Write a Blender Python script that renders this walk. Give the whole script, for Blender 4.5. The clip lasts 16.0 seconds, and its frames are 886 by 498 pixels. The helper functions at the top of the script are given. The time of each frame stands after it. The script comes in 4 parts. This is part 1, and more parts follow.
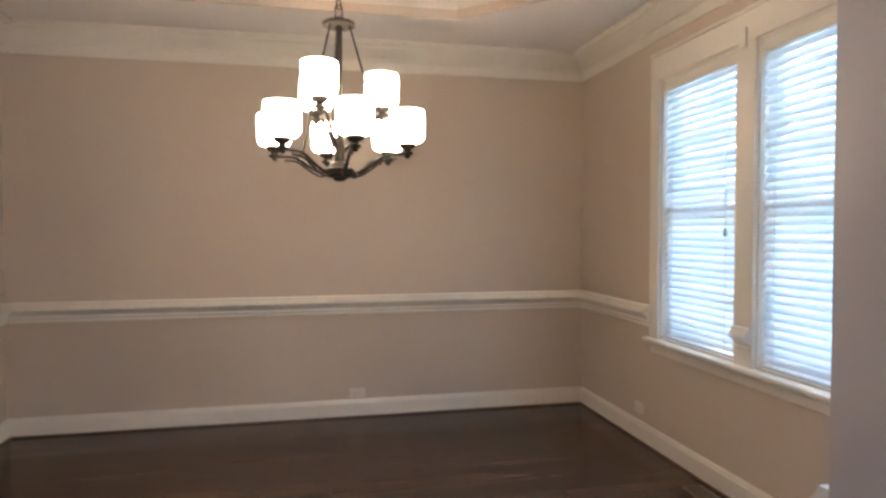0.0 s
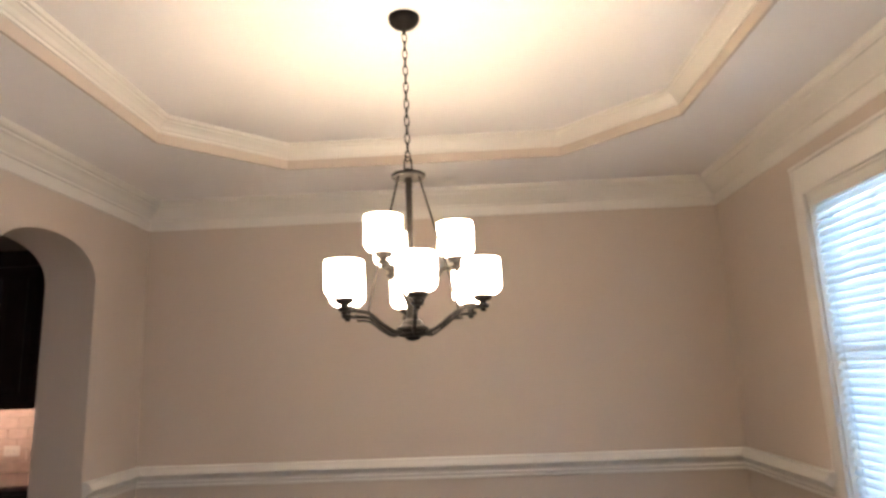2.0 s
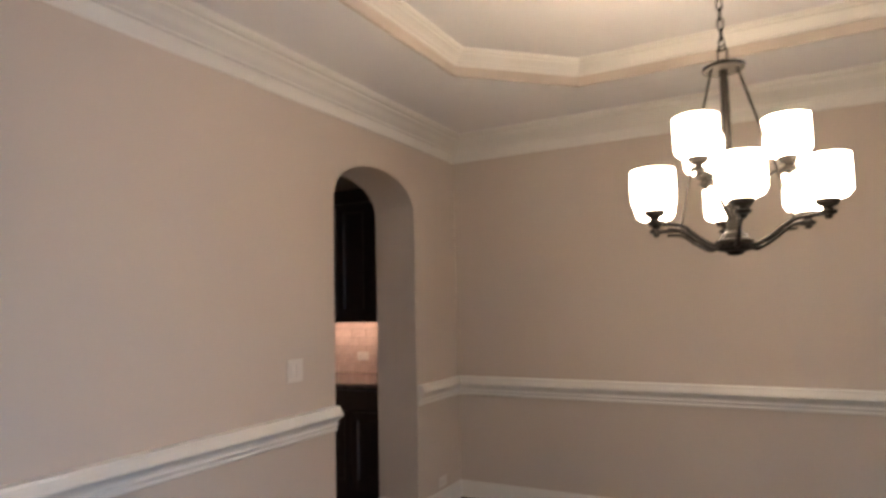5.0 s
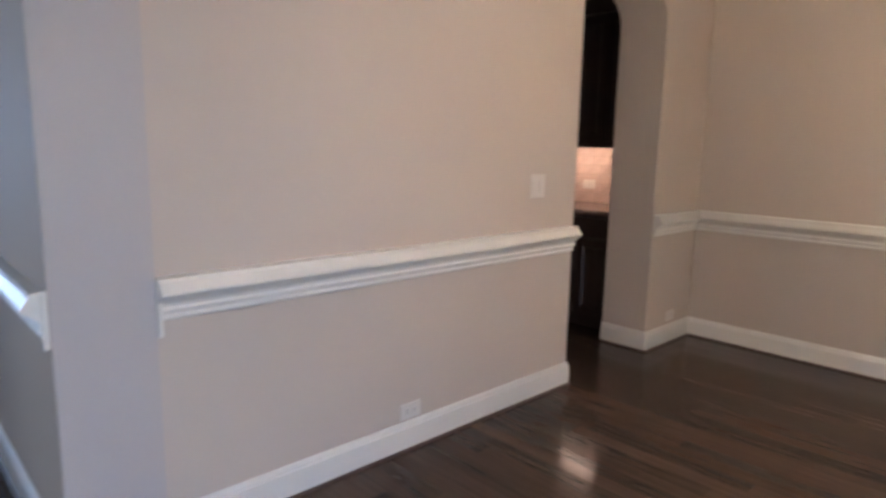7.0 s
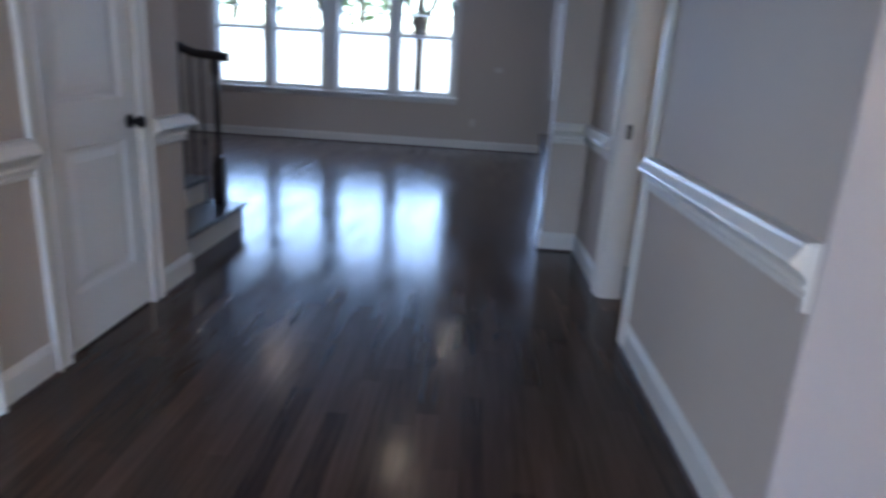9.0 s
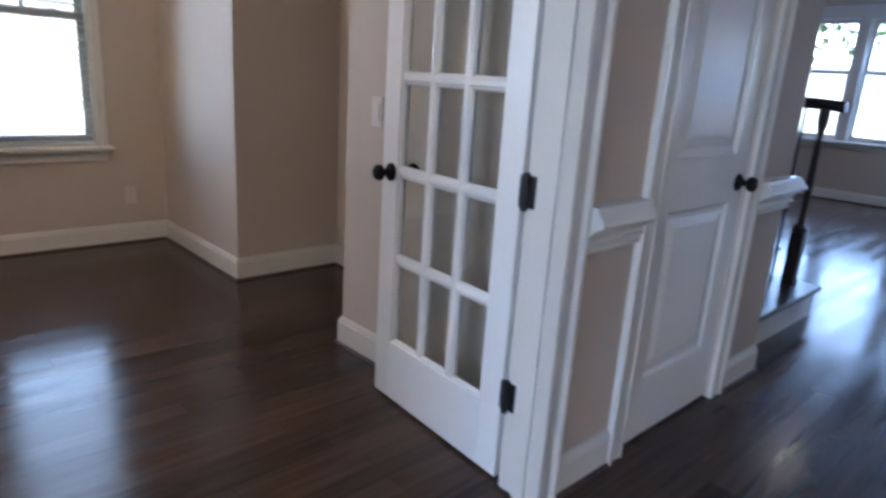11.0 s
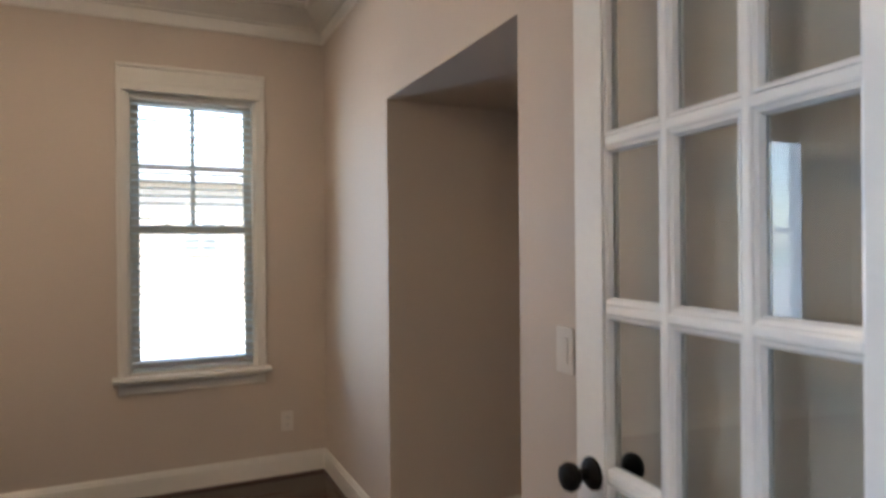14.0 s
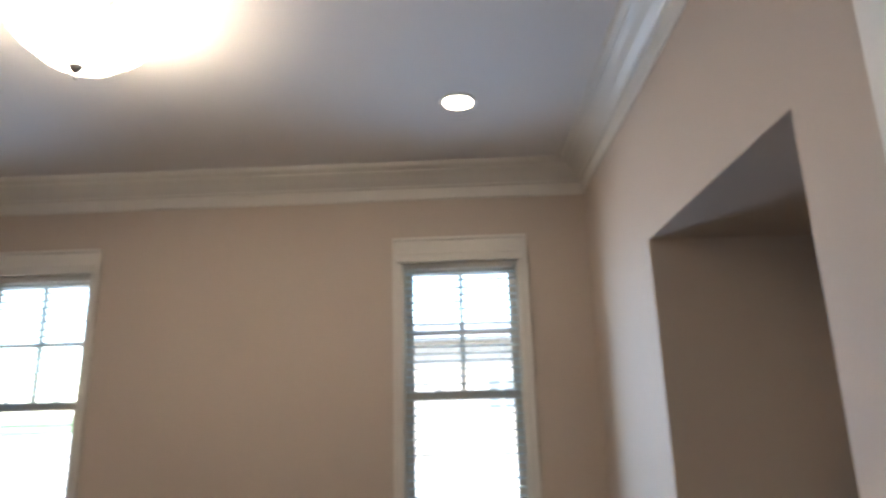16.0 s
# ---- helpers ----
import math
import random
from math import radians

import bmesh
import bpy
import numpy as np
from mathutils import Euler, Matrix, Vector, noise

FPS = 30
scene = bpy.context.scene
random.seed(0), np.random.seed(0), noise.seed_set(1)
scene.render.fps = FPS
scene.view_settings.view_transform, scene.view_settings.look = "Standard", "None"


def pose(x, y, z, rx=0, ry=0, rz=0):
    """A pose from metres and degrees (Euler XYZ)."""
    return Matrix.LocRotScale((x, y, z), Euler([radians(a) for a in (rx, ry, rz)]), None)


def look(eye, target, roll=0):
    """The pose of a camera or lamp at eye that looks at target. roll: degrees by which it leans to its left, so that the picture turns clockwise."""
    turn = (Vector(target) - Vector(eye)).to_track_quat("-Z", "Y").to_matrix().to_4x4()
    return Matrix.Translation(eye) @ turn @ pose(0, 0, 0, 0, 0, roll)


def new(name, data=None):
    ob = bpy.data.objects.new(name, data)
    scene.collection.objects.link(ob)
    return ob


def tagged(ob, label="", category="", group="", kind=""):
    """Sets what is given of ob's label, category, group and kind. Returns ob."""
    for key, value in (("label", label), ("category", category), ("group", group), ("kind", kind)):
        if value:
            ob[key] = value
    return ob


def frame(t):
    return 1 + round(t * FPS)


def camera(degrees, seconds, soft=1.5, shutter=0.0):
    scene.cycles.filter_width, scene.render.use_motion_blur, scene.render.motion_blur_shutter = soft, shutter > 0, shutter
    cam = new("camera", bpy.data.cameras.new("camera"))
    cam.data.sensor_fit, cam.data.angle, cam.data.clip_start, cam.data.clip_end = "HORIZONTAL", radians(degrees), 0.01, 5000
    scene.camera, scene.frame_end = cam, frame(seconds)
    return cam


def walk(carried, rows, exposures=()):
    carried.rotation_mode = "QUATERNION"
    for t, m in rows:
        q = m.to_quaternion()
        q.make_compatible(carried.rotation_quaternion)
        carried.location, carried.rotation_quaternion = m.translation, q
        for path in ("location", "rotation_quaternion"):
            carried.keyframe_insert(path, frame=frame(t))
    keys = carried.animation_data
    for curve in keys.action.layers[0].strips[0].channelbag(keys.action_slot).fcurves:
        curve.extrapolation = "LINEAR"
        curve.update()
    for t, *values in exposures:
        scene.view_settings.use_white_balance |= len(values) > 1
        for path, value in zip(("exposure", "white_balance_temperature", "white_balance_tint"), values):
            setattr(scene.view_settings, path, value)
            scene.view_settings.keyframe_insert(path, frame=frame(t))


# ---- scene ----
cam = camera(70.60, 16.0, soft=2.8, shutter=0.5)
ROWS = [
    (0, (0.034, 0.758, 1.418), 88.22, 0.09, -11.85),
    (0.5, (0.197, 0.833, 1.416), 91.31, 0.35, -7.03),
    (1, (0.276, 0.910, 1.455), 94.78, 0.32, -3.46),
    (1.5, (0.354, 0.961, 1.496), 97.99, 1.21, -0.50),
    (2, (0.365, 1.028, 1.504), 100.99, 2.16, 2.59),
    (2.5, (0.340, 1.048, 1.506), 103.37, 3.21, 6.70),
    (3, (0.318, 1.062, 1.499), 105.35, 3.92, 10.70),
    (5.5, (0.264, 1.119, 1.475), 91.06, 0.88, 33.61),
    (6, (0.218, 1.152, 1.459), 87.30, 0.61, 38.00),
    (6.5, (0.134, 1.111, 1.396), 83.79, -0.18, 40.99),
    (7, (-0.001, 1.079, 1.349), 80.57, -1.15, 46.57),
    (7.5, (-0.100, 0.995, 1.314), 78.33, -2.20, 54.39),
    (8, (-0.279, 0.902, 1.287), 76.19, -2.79, 65.29),
    (8.5, (-0.421, 0.756, 1.255), 74.86, -3.31, 78.66),
    (9, (-0.586, 0.641, 1.260), 73.62, -3.40, 93.00),
    (9.5, (-0.699, 0.591, 1.254), 72.51, -3.99, 109.25),
    (10, (-0.818, 0.391, 1.228), 71.93, -4.96, 123.03),
    (12.5, (-1.306, -0.367, 1.261), 79.59, -0.49, 147.46),
    (13, (-1.415, -0.509, 1.291), 82.44, -0.09, 150.30),
    (13.5, (-1.510, -0.646, 1.332), 85.83, -0.12, 151.96),
    (14, (-1.631, -0.743, 1.349), 90.00, 0.50, 155.22),
    (14.5, (-1.693, -0.823, 1.385), 94.46, 0.36, 159.98),
    (15, (-1.705, -0.913, 1.379), 98.56, 0.51, 164.68),
    (15.5, (-1.783, -0.991, 1.383), 101.93, 0.83, 172.37),
    (16, (-1.861, -1.008, 1.415), 104.10, 1.51, 182.30),
]
walk(cam, [(t, pose(*eye, rx, ry, rz)) for t, eye, rx, ry, rz in ROWS], exposures=[(0, 3.36, 6550, 10), (0.5, 3.42, 6500, 10), (1.5, 3.46, 6500, 10), (3, 3.46, 6520, 10), (5.5, 3.24, 6600, 10), (6, 3.34, 6550, 10), (6.7, 3.54, 6480, 10), (7.5, 3.62, 6250, 10), (8, 3.64, 6220, 10), (8.5, 3.44, 6170, 10), (9, 3.65, 6150, 10), (9.5, 3.76, 5900, 10), (10, 3.73, 5850, 10), (12.5, 3.76, 6350, 9.5), (14.5, 3.66, 6800, 9), (15.5, 3.74, 6450, 8), (16, 3.72, 6200, 7)])

# ---- light ----
world = bpy.data.worlds.new("world")
scene.world = world
world.use_nodes = True
wn = world.node_tree.nodes
sky = wn.new("ShaderNodeTexSky")
sky.sky_type = "NISHITA"
sky.sun_disc = False
sky.sun_elevation = radians(58)
sky.sun_rotation = radians(13)
world.node_tree.links.new(sky.outputs[0], wn["Background"].inputs[0])
wn["Background"].inputs[1].default_value = 0.14

sun_data = bpy.data.lights.new("sun", "SUN")
sun_data.energy = 2.8
sun_data.angle = radians(0.5)
sun_data.color = (1.0, 0.95, 0.88)
sun = new("sun", sun_data)
sun.matrix_world = look((1.2, 5.2, 8.5), (0, 0, 0))

BULB = (1.0, 0.80, 0.595)
CHANDELIER_GLOW = 3.65
BOWL_GLOW = 3.2
SPOT_GLOW = 5.5


def sky_pane(x, y, z, facing, width, height, radiance, colour=(0.38, 0.56, 1.0), spread=180):
    """Daylight in a window opening: an area lamp in the opening, facing the room."""
    data = bpy.data.lights.new("window_daylight", "AREA")
    data.shape, data.size, data.size_y = "RECTANGLE", width, height
    data.energy = radiance * math.pi * width * height
    data.color = colour
    data.spread = radians(spread)
    new("window_daylight", data).matrix_world = look((x, y, z), Vector((x, y, z)) + Vector(facing))


DAY_WEST, DAY_SOUTH, DAY_EAST, DAY_FOYER = 1.10, 0.38, 0.72, 0.50
for y0, y1 in ((-3.38, -2.68), (-2.49, -1.78), (-1.505, -0.74), (-0.555, 0.22)):
    sky_pane(-10.75, (y0 + y1) / 2, 1.45, (1, 0, 0), y1 - y0, 1.20, DAY_WEST)
sky_pane(-14.15, 2.84, 1.62, (1, 0, 0), 1.05, 1.6, DAY_WEST * 1.6)
for x0, x1, y, gain in ((-2.12, -1.55, -4.543, 1.0), (0.38, 0.95, -4.543, 1.0)):
    sky_pane((x0 + x1) / 2, y, 1.45, (0, 1, 0), x1 - x0, 1.4, DAY_SOUTH * gain, (0.52, 0.70, 1.0), 135)
for y0, y1 in ((3.64, 4.29), (2.77, 3.42)):
    sky_pane(2.335, (y0 + y1) / 2, 1.55, (-1, 0, 0), y1 - y0, 1.5, DAY_EAST, (0.40, 0.64, 1.0))
sky_pane(2.32, 0.25, 1.25, (-1, 0, 0), 1.5, 2.0, DAY_FOYER, (0.28, 0.44, 1.0))


# ---- materials ----
def nodes_of(name):
    m = bpy.data.materials.new(name)
    m.use_nodes = True
    return m, m.node_tree.nodes, m.node_tree.links, m.node_tree.nodes["Principled BSDF"]


def surface(name, base, rough, metal=0.0, grain=40.0, vary=0.06, bump=0.15, stain=1.2, coat=0.0, bump_dist=0.002, rvar=0.025):
    """A painted or plain surface: colour varied at two scales, roughness varied, fine relief."""
    m, n, l, b = nodes_of(name)
    co = n.new("ShaderNodeTexCoord")
    big = n.new("ShaderNodeTexNoise")
    big.inputs["Scale"].default_value = stain
    big.inputs["Detail"].default_value = 4
    small = n.new("ShaderNodeTexNoise")
    small.inputs["Scale"].default_value = grain
    small.inputs["Detail"].default_value = 3
    l.new(co.outputs["Object"], big.inputs["Vector"])
    l.new(co.outputs["Object"], small.inputs["Vector"])
    add = n.new("ShaderNodeMath")
    add.operation = "ADD"
    l.new(big.outputs["Fac"], add.inputs[0])
    l.new(small.outputs["Fac"], add.inputs[1])
    ramp = n.new("ShaderNodeMapRange")
    ramp.inputs["From Min"].default_value = 0.6
    ramp.inputs["From Max"].default_value = 1.4
    l.new(add.outputs[0], ramp.inputs["Value"])
    mix = n.new("ShaderNodeMix")
    mix.data_type = "RGBA"
    mix.inputs["A"].default_value = (*[c * (1 - vary) for c in base], 1)
    mix.inputs["B"].default_value = (*[min(1, c * (1 + vary)) for c in base], 1)
    l.new(ramp.outputs[0], mix.inputs["Factor"])
    l.new(mix.outputs["Result"], b.inputs["Base Color"])
    rr = n.new("ShaderNodeMapRange")
    rr.inputs["To Min"].default_value = max(0.02, rough - rvar)
    rr.inputs["To Max"].default_value = min(1, rough + rvar)
    l.new(big.outputs["Fac"], rr.inputs["Value"])
    l.new(rr.outputs[0], b.inputs["Roughness"])
    b.inputs["Metallic"].default_value = metal
    b.inputs["Coat Weight"].default_value = coat
    if bump:
        bp = n.new("ShaderNodeBump")
        bp.inputs["Strength"].default_value = bump
        bp.inputs["Distance"].default_value = bump_dist
        l.new(small.outputs["Fac"], bp.inputs["Height"])
        l.new(bp.outputs[0], b.inputs["Normal"])
    return m


def glow(name, colour, strength):
    m, n, l, b = nodes_of(name)
    b.inputs["Base Color"].default_value = (0.8, 0.78, 0.74, 1)
    b.inputs["Roughness"].default_value = 0.3
    b.inputs["Emission Color"].default_value = (*colour, 1)
    b.inputs["Emission Strength"].default_value = strength
    return m


def glass(name, tint=(0.95, 0.97, 0.96)):
    m, n, l, b = nodes_of(name)
    n.remove(b)
    lw = n.new("ShaderNodeLayerWeight")
    pw = n.new("ShaderNodeMath")
    pw.operation = "POWER"
    pw.inputs[1].default_value = 4.0
    l.new(lw.outputs["Facing"], pw.inputs[0])
    fr = n.new("ShaderNodeMath")
    fr.operation = "MULTIPLY_ADD"
    fr.inputs[1].default_value = 0.8
    fr.inputs[2].default_value = 0.045
    l.new(pw.outputs[0], fr.inputs[0])
    tr = n.new("ShaderNodeBsdfTransparent")
    tr.inputs[0].default_value = (*tint, 1)
    gl = n.new("ShaderNodeBsdfGlossy")
    gl.inputs["Roughness"].default_value = 0.01
    mx = n.new("ShaderNodeMixShader")
    l.new(fr.outputs[0], mx.inputs[0])
    l.new(tr.outputs[0], mx.inputs[1])
    l.new(gl.outputs[0], mx.inputs[2])
    l.new(mx.outputs[0], n["Material Output"].inputs[0])
    return m


def wood_floor(name):
    """Espresso-stained hardwood under a glossy finish; each board has its own shade."""
    m, n, l, b = nodes_of(name)
    co = n.new("ShaderNodeTexCoord")
    geo = n.new("ShaderNodeNewGeometry")
    info = n.new("ShaderNodeObjectInfo")
    mp = n.new("ShaderNodeMapping")
    mp.inputs["Scale"].default_value = (1.6, 30, 20)
    gr = n.new("ShaderNodeTexNoise")
    gr.inputs["Scale"].default_value = 1.6
    gr.inputs["Detail"].default_value = 6
    gr.inputs["Distortion"].default_value = 0.8
    l.new(geo.outputs["Position"], mp.inputs["Vector"])
    l.new(mp.outputs[0], gr.inputs["Vector"])
    rnd = n.new("ShaderNodeMath")
    rnd.operation = "ADD"
    l.new(info.outputs["Random"], rnd.inputs[0])
    l.new(geo.outputs["Random Per Island"], rnd.inputs[1])
    fr = n.new("ShaderNodeMath")
    fr.operation = "FRACT"
    l.new(rnd.outputs[0], fr.inputs[0])
    mixv = n.new("ShaderNodeMath")
    mixv.operation = "MULTIPLY_ADD"
    mixv.inputs[1].default_value = 0.24
    l.new(fr.outputs[0], mixv.inputs[0])
    half = n.new("ShaderNodeMath")
    half.operation = "MULTIPLY"
    half.inputs[1].default_value = 0.52
    l.new(gr.outputs["Fac"], half.inputs[0])
    l.new(half.outputs[0], mixv.inputs[2])
    cr = n.new("ShaderNodeValToRGB")
    cr.color_ramp.elements[0].position = 0.19
    cr.color_ramp.elements[0].color = (0.027, 0.0165, 0.0122, 1)
    cr.color_ramp.elements[1].position = 0.58
    cr.color_ramp.elements[1].color = (0.080, 0.0495, 0.0355, 1)
    l.new(mixv.outputs[0], cr.inputs[0])
    l.new(cr.outputs[0], b.inputs["Base Color"])
    streak = n.new("ShaderNodeMapping")
    streak.inputs["Scale"].default_value = (0.55, 5.0, 5.0)
    l.new(geo.outputs["Position"], streak.inputs["Vector"])
    wv = n.new("ShaderNodeTexNoise")
    wv.inputs["Scale"].default_value = 2.1
    wv.inputs["Detail"].default_value = 5
    wv.inputs["Roughness"].default_value = 0.6
    l.new(streak.outputs[0], wv.inputs["Vector"])
    rr = n.new("ShaderNodeMapRange")
    rr.inputs["From Min"].default_value = 0.3
    rr.inputs["From Max"].default_value = 0.7
    rr.inputs["To Min"].default_value = 0.11
    rr.inputs["To Max"].default_value = 0.27
    l.new(wv.outputs["Fac"], rr.inputs["Value"])
    l.new(rr.outputs[0], b.inputs["Roughness"])
    bp = n.new("ShaderNodeBump")
    bp.inputs["Strength"].default_value = 0.05
    bp.inputs["Distance"].default_value = 0.001
    l.new(gr.outputs["Fac"], bp.inputs["Height"])
    l.new(bp.outputs[0], b.inputs["Normal"])
    b.inputs["Specular IOR Level"].default_value = 0.25
    return m


PAINT = surface("greige_wall_paint", (0.478, 0.402, 0.334), 0.68, grain=260, vary=0.035, bump=0.10, stain=0.9, bump_dist=0.0006)
CEIL = surface("ceiling_paint", (0.72, 0.69, 0.67), 0.75, grain=220, vary=0.03, bump=0.12, stain=0.7, bump_dist=0.0006)
TRIM = surface("white_trim_enamel", (0.62, 0.585, 0.53), 0.30, grain=60, vary=0.03, bump=0.05, stain=2.5)
DOORW = surface("white_door_enamel", (0.74, 0.72, 0.69), 0.26, grain=50, vary=0.03, bump=0.05, stain=2.0)
PLATE = surface("white_plastic", (0.58, 0.53, 0.475), 0.35, grain=80, vary=0.02, bump=0)
SLAT = surface("white_blind_slat", (0.78, 0.80, 0.82), 0.40, grain=50, vary=0.03, bump=0.04)
# white open slats with the skylight's blue put into their colour
OPENSLAT = surface("skylight_blue_blind_slat", (0.74, 0.82, 0.86), 0.45, grain=50, vary=0.03, bump=0.04)
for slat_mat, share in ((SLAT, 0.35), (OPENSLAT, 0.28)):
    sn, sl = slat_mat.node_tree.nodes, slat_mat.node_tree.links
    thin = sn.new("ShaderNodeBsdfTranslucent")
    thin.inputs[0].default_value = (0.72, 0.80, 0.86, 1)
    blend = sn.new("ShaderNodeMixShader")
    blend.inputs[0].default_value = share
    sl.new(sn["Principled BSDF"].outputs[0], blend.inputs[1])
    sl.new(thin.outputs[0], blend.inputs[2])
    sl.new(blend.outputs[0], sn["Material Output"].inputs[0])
BRONZE = surface("oil_rubbed_bronze", (0.009, 0.007, 0.0055), 0.58, metal=0.0, grain=90, vary=0.25, bump=0.08, stain=8)
BRONZE.node_tree.nodes["Principled BSDF"].inputs["Specular IOR Level"].default_value = 0.11
BLACKM = surface("black_iron", (0.018, 0.017, 0.018), 0.42, metal=0.4, grain=120, vary=0.2, bump=0.1, stain=6)
NICKEL = surface("satin_nickel", (0.28, 0.265, 0.25), 0.35, metal=1.0, grain=120, vary=0.08, bump=0.03)
CABINET = surface("espresso_cabinet_wood", (0.022, 0.012, 0.010), 0.36, grain=25, vary=0.3, bump=0.1, stain=3)
STONE = surface("speckled_granite", (0.14, 0.10, 0.085), 0.16, grain=120, vary=0.55, bump=0.02, stain=14)
TILE = surface("travertine_tile", (0.46, 0.34, 0.28), 0.35, grain=30, vary=0.16, bump=0.1, stain=9)
GROUT = surface("sand_grout", (0.34, 0.27, 0.22), 0.85, grain=200, vary=0.1, bump=0.2)
SHOEW = surface("dark_stained_shoe", (0.050, 0.024, 0.018), 0.4, grain=40, vary=0.25, bump=0.05, stain=4)
# wall paint with the cool light on the jambs put into its colour
LINER = surface("cool_lit_wall_paint", (0.42, 0.375, 0.35), 0.5, grain=260, vary=0.03, bump=0.1, stain=0.9, bump_dist=0.0006)
RAILW = surface("dark_stained_handrail", (0.020, 0.012, 0.010), 0.3, grain=30, vary=0.3, bump=0.05, stain=4)
FLOOR = wood_floor("espresso_hardwood")
GAP = surface("dark_subfloor_gap", (0.010, 0.007, 0.006), 0.6, grain=60, vary=0.2, bump=0.1)
GLASS = glass("clear_glass")
SHADE = glow("lit_opal_glass", BULB, CHANDELIER_GLOW)
LAMPB = glow("lit_frosted_bulb", BULB, CHANDELIER_GLOW * 0.2)
BOWL = glow("lit_alabaster_glass", BULB, BOWL_GLOW)
DIMBOWL = glow("dimmed_alabaster_glass", BULB, BOWL_GLOW * 0.3)
DISC = glow("lit_downlight_lens", (1.0, 0.84, 0.66), SPOT_GLOW)
UNDER = glow("undercabinet_strip_lens", (1.0, 0.70, 0.55), 3.4)
GRASS = surface("lawn_ground", (0.075, 0.11, 0.035), 0.9, grain=60, vary=0.35, bump=0.4, stain=0.5)
LEAF = surface("green_leaves", (0.08, 0.12, 0.045), 0.55, grain=8, vary=0.35, bump=0.1, stain=2)
BARK = surface("grey_bark", (0.12, 0.09, 0.07), 0.9, grain=30, vary=0.3, bump=0.6, stain=5)
BRICK = surface("pale_brick_siding", (0.24, 0.21, 0.19), 0.85, grain=25, vary=0.15, bump=0.4, stain=2)
CURTAIN = surface("pale_curtained_pane", (0.10, 0.11, 0.12), 0.25, grain=10, vary=0.1, bump=0)
ROOF = surface("grey_roof_shingle", (0.12, 0.12, 0.125), 0.9, grain=20, vary=0.25, bump=0.4, stain=2)
STUCCO = surface("pale_stucco", (0.78, 0.77, 0.74), 0.9, grain=60, vary=0.06, bump=0.3, stain=0.8)
PAVE = surface("pale_concrete", (0.38, 0.36, 0.33), 0.9, grain=40, vary=0.1, bump=0.3, stain=0.8)


# ---- building helpers ----
def mesh_of(name, bm, material, smooth=False):
    bmesh.ops.recalc_face_normals(bm, faces=bm.faces)
    me = bpy.data.meshes.new(name)
    bm.to_mesh(me)
    bm.free()
    if material:
        me.materials.append(material)
    if smooth:
        me.shade_smooth()
        me.set_sharp_from_angle(angle=radians(35))
    return me


def part(name, bm, material, parent=None, label="", smooth=False):
    """One mesh object, under a thing or a part where one is given."""
    ob = new(name, mesh_of(name, bm, material, smooth))
    if parent:
        ob.parent = parent
    return tagged(ob, label)


def structure(name, bm, material, label="", category="", smooth=False):
    return tagged(part(name, bm, material, None, label, smooth), category=category, kind="structure")


def thing(name, label, category, m=None, group="", kind=""):
    ob = new(name)
    if m is not None:
        ob.matrix_world = m
    return tagged(ob, label, category, group, kind)


def box(bm, a, b, bevel=0.0, m=None):
    a, b = Vector(a), Vector(b)
    lo = Vector([min(p, q) for p, q in zip(a, b)])
    hi = Vector([max(p, q) for p, q in zip(a, b)])
    size = hi - lo
    r = bmesh.ops.create_cube(bm, size=1, matrix=Matrix.Translation((lo + hi) / 2) @ Matrix.Diagonal((*size, 1)))
    vs = r["verts"]
    if bevel:
        es = list({e for v in vs for e in v.link_edges})
        g = bmesh.ops.bevel(bm, geom=es, offset=min(bevel, min(size) * 0.45), segments=2, affect="EDGES", profile=0.5)
        vs = list({v for f in g["faces"] for v in f.verts} | {v for v in vs if v.is_valid})
    if m is not None:
        bmesh.ops.transform(bm, matrix=m, verts=[v for v in vs if v.is_valid])


def boxes(*items, bevel=0.0):
    bm = bmesh.new()
    for a, b in items:
        box(bm, a, b, bevel)
    return bm


def sweep(bm, path, profile, closed=False, m=None):
    """A moulding: profile points (out, up) carried along a plan polyline with mitred corners; out is to the left of the way."""
    n = len(path)
    pts = [Vector(p) for p in path]
    rings = []
    for i, p in enumerate(pts):
        prev = pts[i - 1] if (closed or i > 0) else None
        nxt = pts[(i + 1) % n] if (closed or i < n - 1) else None
        d1 = (p - prev).normalized() if prev is not None else (nxt - p).normalized()
        d2 = (nxt - p).normalized() if nxt is not None else d1
        n1, n2 = Vector((-d1.y, d1.x)), Vector((-d2.y, d2.x))
        mit = (n1 + n2).normalized()
        mit /= max(0.2, mit.dot(n1))
        ring = []
        for o, h in profile:
            q = Vector((p.x + mit.x * o, p.y + mit.y * o, h))
            ring.append(bm.verts.new(m @ q if m is not None else q))
        rings.append(ring)
    k = len(profile)
    for i in range(n if closed else n - 1):
        a, b = rings[i], rings[(i + 1) % n]
        for j in range(k):
            bm.faces.new((a[j], a[(j + 1) % k], b[(j + 1) % k], b[j]))
    if not closed:
        bm.faces.new(rings[0])
        bm.faces.new(list(reversed(rings[-1])))


def lathe(bm, profile, segs=24, m=None, cap=True):
    """Profile points (radius, height) turned about z."""
    rings = []
    for r, z in profile:
        ring = []
        for i in range(segs):
            a = 2 * math.pi * i / segs
            q = Vector((r * math.cos(a), r * math.sin(a), z))
            ring.append(bm.verts.new(m @ q if m is not None else q))
        rings.append(ring)
    for a, b in zip(rings, rings[1:]):
        for i in range(segs):
            j = (i + 1) % segs
            bm.faces.new((a[i], a[j], b[j], b[i]))
    if cap:
        bm.faces.new(list(reversed(rings[0])))
        bm.faces.new(rings[-1])


